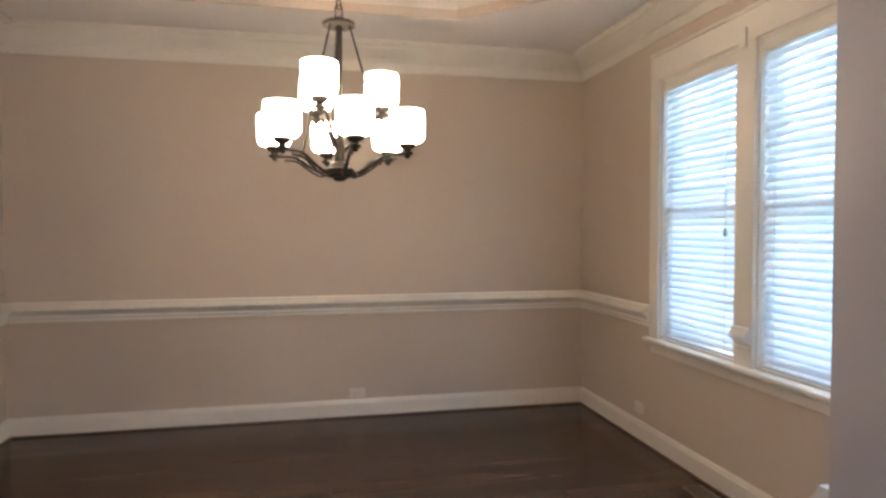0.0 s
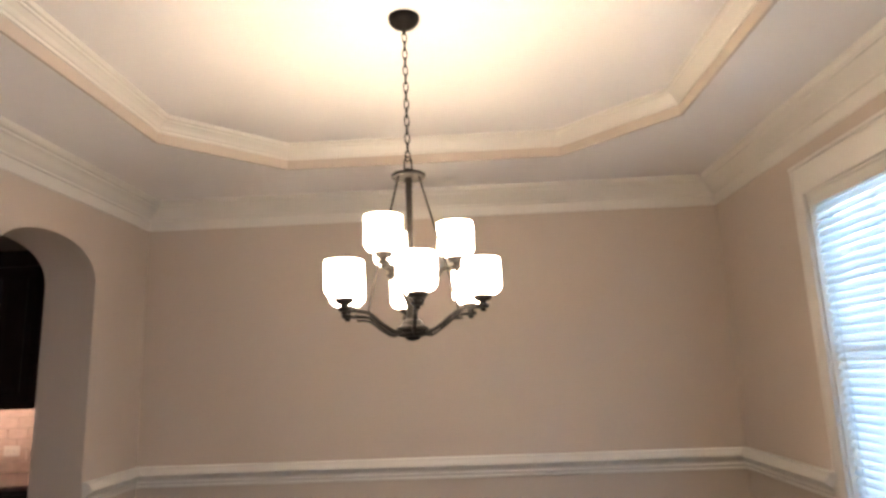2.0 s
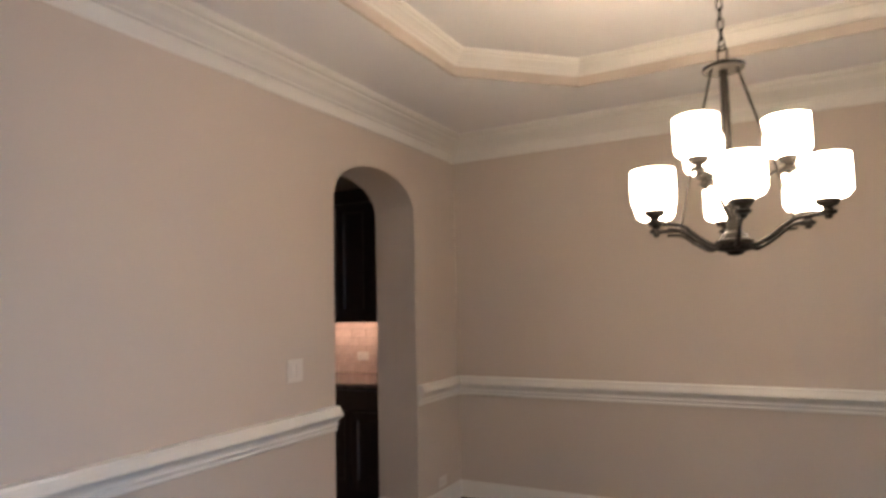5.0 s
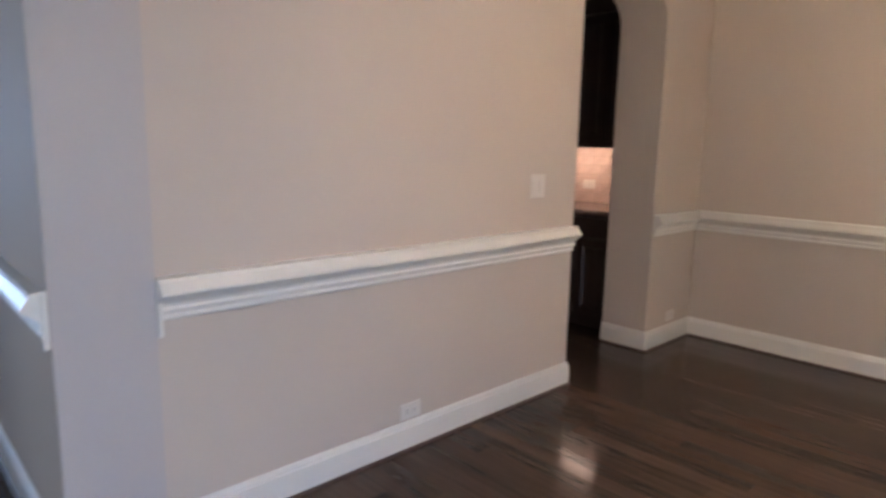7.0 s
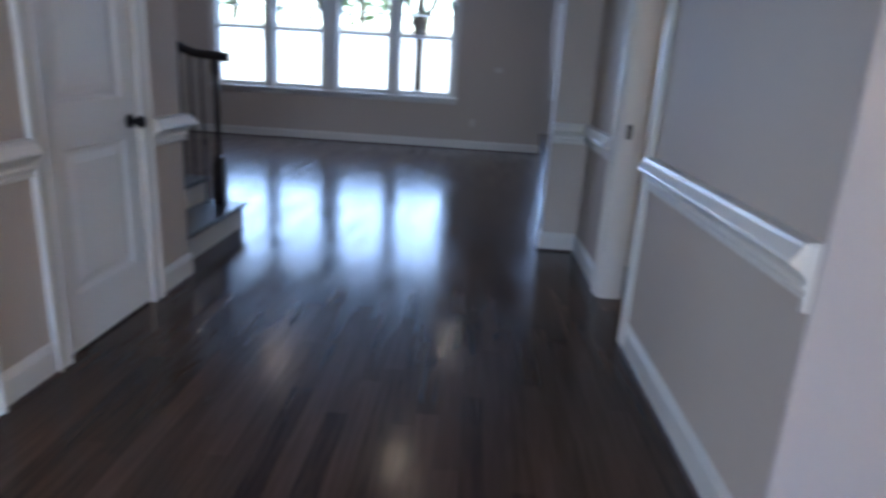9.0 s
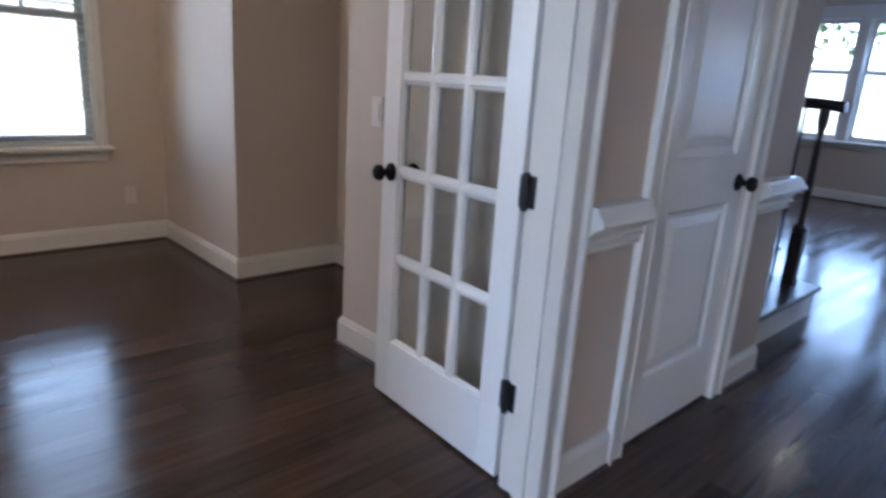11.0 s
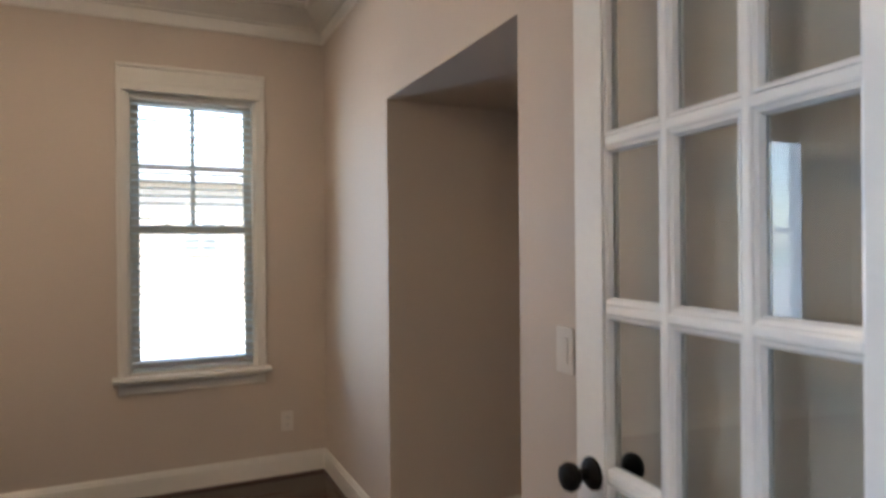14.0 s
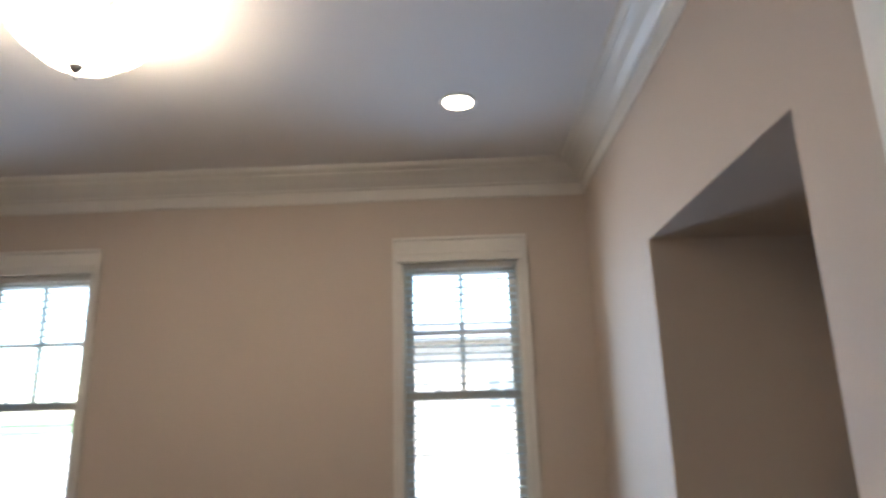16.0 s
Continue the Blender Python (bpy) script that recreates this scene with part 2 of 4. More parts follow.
def tube(bm, pts, radius, segs=8, cap=True):
    """A round rod along points; radius may be a number or one for each point."""
    pts = [Vector(p) for p in pts]
    rings = []
    for i, p in enumerate(pts):
        d = (pts[min(i + 1, len(pts) - 1)] - pts[max(i - 1, 0)]).normalized()
        side = d.cross(Vector((0, 0, 1)))
        if side.length < 1e-3:
            side = d.cross(Vector((0, 1, 0)))
        side.normalize()
        up = side.cross(d)
        r = radius[i] if isinstance(radius, (list, tuple)) else radius
        rings.append([bm.verts.new(p + (side * math.cos(a) + up * math.sin(a)) * r) for a in (2 * math.pi * k / segs for k in range(segs))])
    for a, b in zip(rings, rings[1:]):
        for i in range(segs):
            j = (i + 1) % segs
            bm.faces.new((a[i], a[j], b[j], b[i]))
    if cap:
        bm.faces.new(list(reversed(rings[0])))
        bm.faces.new(rings[-1])


def curve_points(ctrl, n=12):
    """Points on a smooth line through the control points."""
    c = [Vector(p) for p in ctrl]
    c = [2 * c[0] - c[1]] + c + [2 * c[-1] - c[-2]]
    out = []
    for i in range(1, len(c) - 2):
        p0, p1, p2, p3 = c[i - 1:i + 3]
        for k in range(n):
            t = k / n
            out.append(0.5 * ((2 * p1) + (p2 - p0) * t + (2 * p0 - 5 * p1 + 4 * p2 - p3) * t * t + (3 * p1 - p0 - 3 * p2 + p3) * t ** 3))
    return out + [c[-2]]


def on_wall(origin, u, n):
    """Local axes for things on a wall: x along the wall, y up, z out into the room."""
    u, n = Vector(u), Vector(n)
    v = Vector((0, 0, 1))
    m = Matrix((u, v, n)).transposed().to_4x4()
    m.translation = origin
    return m


def wall_bm(axis, p0, p1, a0, a1, z0, z1, holes=()):
    """A wall slab between p0 and p1 across, from a0 to a1 along, with rectangular holes (b0, b1, h0, h1); one closed shell."""
    us = sorted({a0, a1, *(v for h in holes for v in h[:2])})
    zs = sorted({z0, z1, *(v for h in holes for v in h[2:])})
    bm = bmesh.new()
    made = {}

    def vert(i, j, side):
        if (i, j, side) not in made:
            p = p1 if side else p0
            made[i, j, side] = bm.verts.new((p, us[i], zs[j]) if axis == "x" else (us[i], p, zs[j]))
        return made[i, j, side]

    def solid(i, j):
        if not (0 <= i < len(us) - 1 and 0 <= j < len(zs) - 1):
            return False
        u, z = (us[i] + us[i + 1]) / 2, (zs[j] + zs[j + 1]) / 2
        return not any(h[0] < u < h[1] and h[2] < z < h[3] for h in holes)
    for i in range(len(us) - 1):
        for j in range(len(zs) - 1):
            if not solid(i, j):
                continue
            for side in (0, 1):
                bm.faces.new([vert(*q, side) for q in ((i, j), (i + 1, j), (i + 1, j + 1), (i, j + 1))])
            for di, dj, q, w in ((-1, 0, (i, j), (i, j + 1)), (1, 0, (i + 1, j), (i + 1, j + 1)), (0, -1, (i, j), (i + 1, j)), (0, 1, (i, j + 1), (i + 1, j + 1))):
                if not solid(i + di, j + dj):
                    bm.faces.new((vert(*q, 0), vert(*w, 0), vert(*w, 1), vert(*q, 1)))
    return bm


def plate_bm(axis, p0, p1, outline):
    """An upright plate: an outline of (along, up) points carried from p0 to p1 across."""
    bm = bmesh.new()
    rings = [[bm.verts.new((p, u, v) if axis == "x" else (u, p, v)) for u, v in outline] for p in (p0, p1)]
    bm.faces.new(rings[0])
    bm.faces.new(list(reversed(rings[1])))
    for i in range(len(outline)):
        j = (i + 1) % len(outline)
        bm.faces.new((rings[0][i], rings[0][j], rings[1][j], rings[1][i]))
    return bm


# ---- plan ----
XW, XE, YN = -2.0, 2.184, 5.5          # dining room walls
YH, YB = 1.45, 1.74                    # hall side and dining side of the wall between them
XJ, XJ2 = -1.985, 0.98                 # jambs of the wide opening
YS, YS2 = -0.94, -1.06                 # hall side and study side of the study wall
XS, YSW = -2.58, -4.54                 # study west and south walls
XSE = 1.45                             # study east wall
XG = -10.6                             # family room window wall
HC, HT = 2.80, 2.945                   # ceiling and tray ceiling
HCR = 2.605                            # foot of the crown

E_WIN = [(3.60, 4.33), (2.73, 3.46)]
E_Z = (0.722, 2.355)
S_WIN = [(-2.172, -1.502), (0.332, 1.002)]
S_Z = (0.670, 2.222)
G_WIN = [(-3.42, -2.64), (-2.53, -1.74), (-1.545, -0.70), (-0.595, 0.26)]
G_Z = (0.775, 2.32)

# floor slab under the boards
structure("floor", boxes(((-15.2, -7.2, -0.12), (XE + 0.2, 7.2, -0.006))), GAP, "dark espresso hardwood floor with a glossy finish", "floor")

# ceiling with the octagonal tray opening over the dining room
TX0, TX1, TY0, TY1, TC = -1.315, 1.545, 2.25, 4.80, 0.565
TRAY = [(TX0 + TC, TY0), (TX1 - TC, TY0), (TX1, TY0 + TC), (TX1, TY1 - TC), (TX1 - TC, TY1), (TX0 + TC, TY1), (TX0, TY1 - TC), (TX0, TY0 + TC)]


def ceiling_bm():
    bm = bmesh.new()
    for a, b in (((-15.2, -7.2), (XW, 7.2)), ((XE, -7.2), (XE + 0.2, 7.2)), ((XW, -7.2), (XE, TY0)), ((XW, TY1), (XE, 7.2)), ((XW, TY0), (TX0, TY1)), ((TX1, TY0), (XE, TY1))):
        box(bm, (*a, HC), (*b, HC + 0.3))
    for cx, cy, sx, sy in ((TX0, TY0, 1, 1), (TX1, TY0, -1, 1), (TX1, TY1, -1, -1), (TX0, TY1, 1, -1)):
        tri = [(cx, cy), (cx + sx * TC, cy), (cx, cy + sy * TC)]
        lo = [bm.verts.new((x, y, HC)) for x, y in tri]
        hi = [bm.verts.new((x, y, HC + 0.3)) for x, y in tri]
        bm.faces.new(lo)
        bm.faces.new(hi)
        for i in range(3):
            j = (i + 1) % 3
            bm.faces.new((lo[i], lo[j], hi[j], hi[i]))
    box(bm, (TX0 - 0.1, TY0 - 0.1, HC + 0.31), (TX1 + 0.1, TY1 + 0.1, HC + 0.4))
    return bm


structure("ceiling", ceiling_bm(), CEIL, "flat off-white painted ceiling with a tray opening", "ceiling")
structure("ceiling_tray", boxes(((TX0 + 0.001, TY0 + 0.001, HT), (TX1 - 0.001, TY1 - 0.001, HT + 0.1))), CEIL, "raised tray ceiling panel painted off-white", "ceiling")

# walls
structure("wall_dining_north", wall_bm("y", YN, YN + 0.14, XW, XE + 0.14, 0, HC), PAINT, "greige painted dining room wall", "wall")
structure("wall_dining_east", wall_bm("x", XE, XE + 0.16, -4.7, YN, 0, HC, [(-0.55, 1.05, 0.1, 2.3), *((a, b, *E_Z) for a, b in reversed(E_WIN))]), PAINT, "greige painted outer wall with two windows", "wall")

ARC0, ARC1, ARCS, ARCT = 3.975, 4.875, 2.11, 2.375


def arch_wall_bm():
    """The thick wall with the arched opening."""
    n = 28
    mid, half = (ARC0 + ARC1) / 2, (ARC1 - ARC0) / 2
    crown = [(mid - half * math.cos(math.pi * i / n), ARCS + (ARCT - ARCS) * math.sin(math.pi * i / n) ** 0.85) for i in range(n + 1)]
    return plate_bm("x", XW - 0.33, XW, [(YB, 0), (ARC0, 0), *crown, (ARC1, 0), (YN, 0), (YN, HC), (YB, HC)])


structure("wall_dining_west", arch_wall_bm(), PAINT, "greige painted wall with an arched opening to the pantry", "wall")

# hall north wall with the wide dining opening and a doorway further on
bm = wall_bm("y", YH, YB, -3.40, XE, 0, HC, [(XJ, XJ2, 0, 2.50)])
structure("wall_hall_north", bm, PAINT, "greige painted hall wall with a wide opening", "wall")
# thin sheet added over jambs and header to carry the cool-lit tone
structure("opening_liner", plate_bm("y", YH + 0.002, YB - 0.002, [(XJ, 0), (XJ + 0.006, 0), (XJ + 0.006, 2.494), (XJ2 - 0.006, 2.494), (XJ2 - 0.006, 0), (XJ2, 0), (XJ2, 2.4995), (XJ, 2.4995)]), LINER, "wall-painted liner of the wide dining room opening, greyed for the cool light on it", "trim")
structure("wall_hall_end", wall_bm("y", YH, YH + 0.13, -5.05, -3.40, 0, HC, [(-4.11, -3.40, 0, 2.06)]), PAINT, "greige painted wall end beside a doorway", "wall")
structure("wall_hall_return", wall_bm("x", -5.20, -5.05, -0.9, YH + 0.13, 0, HC, [(-0.9, 1.20, 0, 2.52)]), PAINT, "greige painted wall return with a high header", "wall")

# study wall along the hall
structure("wall_hall_south", wall_bm("y", YS2, YS, -3.965, XE, 0, HC, [(-3.53, -2.84, 0, 2.04), (-2.385, -0.915, 0, 2.05)]), PAINT, "greige painted hall wall with a closet door", "wall")
structure("wall_stair_side", wall_bm("x", -3.965, -3.90, -6.0, YS2, 0, HC), PAINT, "greige painted wall beside the stairs", "wall")
structure("wall_study_south", wall_bm("y", YSW - 0.16, YSW, XS - 0.7, XSE + 0.14, 0, HC, [(a, b, *S_Z) for a, b in S_WIN]), PAINT, "greige painted study wall with two windows", "wall")
structure("wall_study_east", wall_bm("x", XSE, XSE + 0.14, YSW, YS2, 0, HC), PAINT, "greige painted study wall", "wall")
NY0, NY1, NZ, NX = -3.385, -2.277, 2.02, -3.266
structure("wall_study_west", wall_bm("x", XS - 0.12, XS, YSW, YS2, 0, HC, [(NY0, NY1, 0, NZ)]), PAINT, "greige painted study wall with a square drywall niche", "wall")
structure("wall_niche_back", boxes(((NX - 0.12, NY0 - 0.12, 0), (NX, NY1 + 0.12, HC))), PAINT, "greige painted back wall of the niche", "wall")
structure("wall_niche_south", boxes(((NX, NY0 - 0.12, 0), (XS - 0.12, NY0, HC))), PAINT, "greige painted side wall of the niche", "wall")
structure("wall_niche_north", boxes(((NX, NY1, 0), (XS - 0.12, NY1 + 0.12, HC))), PAINT, "greige painted side wall of the niche", "wall")
structure("ceiling_niche", boxes(((NX, NY0, NZ), (XS - 0.12, NY1, NZ + 0.12))), PAINT, "greige painted top of the niche", "ceiling")

# family room and the rooms that close the place
structure("wall_family_west", wall_bm("x", XG - 0.16, XG, -6.2, 1.69, 0, HC, [(a, b, *G_Z) for a, b in G_WIN]), PAINT, "greige painted wall with a row of tall windows", "wall")
bm = bmesh.new()
box(bm, (-14.16, 1.55, 0), (XG - 0.16, 1.69, HC))
box(bm, (-14.16, 6.2, 0), (-2.33, 6.34, HC))
structure("wall_nook", bm, PAINT, "greige painted breakfast nook wall", "wall")
structure("wall_nook_west", wall_bm("x", -14.16, -14.0, 1.69, 6.2, 0, HC, [(2.27, 3.42, 0.78, 2.44)]), PAINT, "greige painted nook wall with a window", "wall")
structure("wall_family_south", wall_bm("y", -6.2, -6.06, XG, -3.90, 0, HC), PAINT, "greige painted wall behind the stairs", "wall")
structure("wall_foyer_east", wall_bm("x", XSE + 0.14, XE, YS2 - 0.14, YS2, 0, HC), PAINT, "greige painted foyer wall", "wall")

# pantry behind the arch and the small room behind the hall doorway
bm = bmesh.new()
box(bm, (-4.7, 5.62, 0), (XW - 0.33, 5.74, HC))
box(bm, (-4.82, 3.3, 0), (-4.7, 5.74, HC))
box(bm, (-4.7, 3.3, 0), (XW - 0.33, 3.42, HC))
structure("wall_pantry", bm, PAINT, "greige painted pantry wall", "wall")
bm = bmesh.new()
box(bm, (-4.9, YH + 0.13, 0), (-4.78, 3.2, HC))
box(bm, (-4.78, 3.1, 0), (-2.33, 3.2, HC))
structure("wall_small_room", bm, PAINT, "greige painted wall inside the side room", "wall")

# ---- mouldings ----
SHOE = [(0.016, 0), (0.027, 0), (0.027, 0.004), (0.025, 0.009), (0.021, 0.012), (0.016, 0.013)]
BASE = [(0, 0), (0.016, 0), (0.016, 0.108), (0.012, 0.114), (0.011, 0.122), (0.005, 0.134), (0, 0.135)]
RAIL = [(0, 0.784), (0.014, 0.784), (0.018, 0.788), (0.018, 0.795), (0.013, 0.799), (0.014, 0.808), (0.024, 0.812), (0.027, 0.817), (0.026, 0.823), (0.021, 0.827), (0.024, 0.838), (0.034, 0.850), (0.050, 0.862), (0.062, 0.868), (0.066, 0.874), (0.064, 0.882), (0.054, 0.896), (0.044, 0.910), (0.040, 0.922), (0, 0.925)]
CROWN = [(0, 0), (0.006, 0), (0.011, 0.006), (0.014, 0.070), (0.030, 0.076), (0.030, 0.084), (0.040, 0.092), (0.058, 0.106), (0.080, 0.128), (0.098, 0.142), (0.108, 0.146), (0.108, 0.156), (0.128, 0.163), (0.136, 0.174), (0.138, 0.195), (0, 0.195)]
TRAYCROWN = [(0, 0), (0.014, 0), (0.016, 0.012), (0.024, 0.018), (0.034, 0.034), (0.052, 0.052), (0.060, 0.056), (0.060, 0.064), (0.072, 0.070), (0.074, 0.089), (0, 0.089)]
CASING = [(0, 0), (0, 0.017), (0.010, 0.020), (0.014, 0.016), (0.060, 0.013), (0.066, 0.017), (0.074, 0.024), (0.086, 0.026), (0.090, 0.022), (0.090, 0)]


def moulding(name, paths, profile, label, lift=0.0, material=TRIM):
    """Mouldings of one room, each run a piece of its own: every path has the room on its left."""
    for p, closed in paths:
        bm = bmesh.new()
        sweep(bm, p, [(o, h + lift) for o, h in profile], closed)
        structure(name, bm, material, label, "trim")
        if profile is BASE:
            shoe = bmesh.new()
            sweep(shoe, p, SHOE, closed)
            structure(name.replace("baseboard", "shoe_moulding"), shoe, SHOEW, "dark stained shoe moulding at the floor", "trim")


moulding("baseboard_dining", [([(XJ2, YB), (XE, YB), (XE, YN), (XW, YN), (XW, ARC1), (XW - 0.33, ARC1)], False), ([(XW - 0.33, ARC0), (XW, ARC0), (XW, YB + 0.003)], False)], BASE, "white painted baseboard with shoe moulding")
moulding("baseboard_hall_north", [([(XJ - 0.003, YH), (-3.405, YH)], False), ([(-4.205, YH), (-5.05, YH), (-5.05, 1.20), (-5.20, 1.20)], False), ([(XE, YH), (XJ2, YH)], False)], BASE, "white painted baseboard")
moulding("baseboard_hall_south", [([(-3.965, YS2), (-3.965, YS), (-3.625, YS)], False), ([(-2.745, YS), (-2.462, YS)], False), ([(-0.84, YS), (XE, YS)], False)], BASE, "white painted baseboard")
moulding("baseboard_study", [([(XS, YS2), (XS, NY1), (XS - 0.12, NY1), (NX, NY1), (NX, NY0), (XS, NY0), (XS, YSW), (XSE, YSW), (XSE, YS2)], False)], BASE, "white painted baseboard running into the niche")
moulding("baseboard_family", [([(XG - 0.16, 1.69), (XG, 1.69), (XG, -6.06), (-3.965, -6.06)], False)], BASE, "white painted baseboard under the windows")
moulding("chair_rail_dining", [([(XE, E_WIN[0][1] + 0.105), (XE, YN), (XW, YN), (XW, ARC1 + 0.004)], False), ([(XW, ARC0 - 0.004), (XW, YB + 0.002)], False), ([(XJ2 + 0.01, YB), (XE, YB), (XE, E_WIN[1][0] - 0.105)], False), ([(XE, 3.475), (XE, 3.585)], False)], RAIL, "white painted stepped chair rail moulding")
moulding("chair_rail_hall", [([(XJ - 0.003, YH), (-3.405, YH)], False), ([(-4.205, YH), (-5.05, YH), (-5.05, 1.20)], False), ([(XE, YH), (XJ2 + 0.003, YH)], False), ([(-3.965, YS - 0.09), (-3.965, YS), (-3.625, YS)], False), ([(-2.745, YS), (-2.462, YS)], False)], RAIL, "white painted stepped chair rail moulding")
structure("chair_rail_end_hall", boxes(((XJ - 0.018, YH - 0.016, 0.755), (XJ + 0.001, YH - 0.001, 0.918)), bevel=0.002), TRIM, "white painted end block of the chair rail", "trim")
structure("chair_rail_end_dining", boxes(((XW + 0.016, YB - 0.001, 0.735), (XW + 0.031, YB + 0.015, 0.918)), bevel=0.002), TRIM, "white painted end block of the chair rail", "trim")
moulding("crown_dining", [([(XW, YB), (XE, YB), (XE, YN), (XW, YN)], True)], CROWN, "white painted layered crown moulding", HCR)
moulding("crown_tray", [(TRAY, True)], TRAYCROWN, "white painted crown moulding round the tray", HT - 0.089)
bm = bmesh.new()
sweep(bm, TRAY, [(-0.012, HC - 0.003), (0.005, HC - 0.003), (0.005, HT - 0.09), (-0.012, HT - 0.09)], closed=True)
structure("fascia_tray", bm, PAINT, "beige painted fascia board of the tray ceiling", "trim")
moulding("crown_study", [([(XS, YS2), (XS, YSW), (XSE, YSW), (XSE, YS2)], True)], CROWN, "white painted layered crown moulding", HCR)
moulding("crown_hall", [([(XE, YH), (-5.05, YH), (-5.05, YH - 0.2)], False), ([(-3.965, YS), (XE, YS)], False)], CROWN, "white painted layered crown moulding", HCR)

# ---- windows ----
def rect(u0, v0, u1, v1):
    return [(u0, v0), (u1, v0), (u1, v1), (u0, v1)]


def casing(bm, m, u0, u1, v1, v0=0.0, width=0.09, profile=CASING):
    """Casing up one side, over the head and down the other."""
    sc = width / 0.09
    sweep(bm, [(u1, v0), (u1, v1), (u0, v1), (u0, v0)], [(-o * sc, h) for o, h in profile], False, m)


def sash(bm, m, u0, v0, u1, v1, n0, n1, stile=0.045, top=0.045, bottom=0.06):
    box(bm, (u0, v0, n0), (u0 + stile, v1, n1), 0.004, m)
    box(bm, (u1 - stile, v0, n0), (u1, v1, n1), 0.004, m)
    box(bm, (u0 + stile, v0, n0), (u1 - stile, v0 + bottom, n1), 0.004, m)
    box(bm, (u0 + stile, v1 - top, n0), (u1 - stile, v1, n1), 0.004, m)


def window(name, m, w, h, label, depth=0.16, mid=0.5, cols=2, bars=1, casing_w=0.085, head=0.15, sides=(True, True)):
    """A double-hung window in an opening w by h, local origin at the opening's lower left, z out into the room."""
    root = tagged(thing(name, label, "window"), kind="structure")
    bm = bmesh.new()
    for a, b in (((0, 0, -depth), (0.012, h, 0)), ((w - 0.012, 0, -depth), (w, h, 0)), ((0.012, h - 0.012, -depth), (w - 0.012, h, 0)), ((0.012, 0, -depth), (w - 0.012, 0.012, 0))):
        box(bm, a, b, 0, m)
    part("jamb_liner", bm, TRIM, root)
    hm = h * mid
    bm = bmesh.new()
    sash(bm, m, 0.012, hm - 0.02, w - 0.012, h - 0.012, -0.125, -0.095, bottom=0.04)
    upper = part("upper_sash", bm, TRIM, root)
    bm = bmesh.new()
    sash(bm, m, 0.012, 0.012, w - 0.012, hm + 0.025, -0.092, -0.060, top=0.045)
    lower = part("lower_sash", bm, TRIM, root)
    iu0, iu1, iv0, iv1 = 0.057, w - 0.057, hm + 0.02, h - 0.057
    for i in range(1, cols):
        u = iu0 + (iu1 - iu0) * i / cols
        bm = bmesh.new()
        box(bm, (u - 0.013, iv0, -0.122), (u + 0.013, iv1, -0.098), 0.003, m)
        part("muntin", bm, TRIM, upper)
    for i in range(1, bars + 1):
        v = iv0 + (iv1 - iv0) * i / (bars + 1)
        bm = bmesh.new()
        box(bm, (iu0, v - 0.011, -0.121), (iu1, v + 0.011, -0.099), 0.003, m)
        part("muntin", bm, TRIM, upper)
    for own, a, b, nn in ((upper, (iu0 - 0.01, iv0 - 0.01), (iu1 + 0.01, iv1 + 0.01), -0.111), (lower, (iu0 - 0.01, 0.065), (iu1 + 0.01, hm - 0.015), -0.076)):
        bm = bmesh.new()
        box(bm, (*a, nn), (*b, nn + 0.003), 0, m)
        pane = part("pane", bm, GLASS, own, "clear window pane")
        pane.visible_shadow = False
    for u in (w * 0.28, w * 0.72):
        bm = bmesh.new()
        box(bm, (u - 0.025, hm + 0.025, -0.088), (u + 0.025, hm + 0.033, -0.064), 0.003, m)
        box(bm, (u - 0.006, hm + 0.033, -0.086), (u + 0.022, hm + 0.045, -0.070), 0.003, m)
        part("sash_lock", bm, TRIM, lower)
    return root


def window_trim(name, m, u0, u1, h, label, head=0.16, side=0.09, stool_v=0.0, splits=()):
    """Flat casing round one or more openings, with head board, stool and apron."""
    root = tagged(thing(name, label, "window trim"), kind="structure")
    bm = bmesh.new()
    box(bm, (u0 - side, 0, 0), (u0, h, 0.020), 0.003, m)
    box(bm, (u0 - side - 0.004, 0, 0.0), (u0 - side + 0.014, h + head, 0.024), 0.004, m)
    part("casing", bm, TRIM, root)
    bm = bmesh.new()
    box(bm, (u1, 0, 0), (u1 + side, h, 0.020), 0.003, m)
    box(bm, (u1 + side - 0.014, 0, 0.0), (u1 + side + 0.004, h + head, 0.024), 0.004, m)
    part("casing", bm, TRIM, root)
    for a, b in splits:
        bm = bmesh.new()
        box(bm, (a, 0, 0), (b, h, 0.022), 0.003, m)
        part("mullion_casing", bm, TRIM, root)
    bm = bmesh.new()
    box(bm, (u0 - side + 0.014, h, 0), (u1 + side - 0.014, h + head - 0.02, 0.020), 0.003, m)
    box(bm, (u0 - side - 0.004, h + head - 0.02, 0), (u1 + side + 0.004, h + head, 0.032), 0.005, m)
    part("head_casing", bm, TRIM, root)
    bm = bmesh.new()
    box(bm, (u0 - side - 0.03, -0.028, -0.05), (u1 + side + 0.03, 0, 0.062), 0.008, m)
    part("stool", bm, TRIM, root, "white painted window stool")
    bm = bmesh.new()
    box(bm, (u0 - side, -0.095, 0), (u1 + side, -0.028, 0.016), 0.004, m)
    box(bm, (u0 - side, -0.045, 0.016), (u1 + side, -0.028, 0.030), 0.004, m)
    part("apron", bm, TRIM, root)
    return root


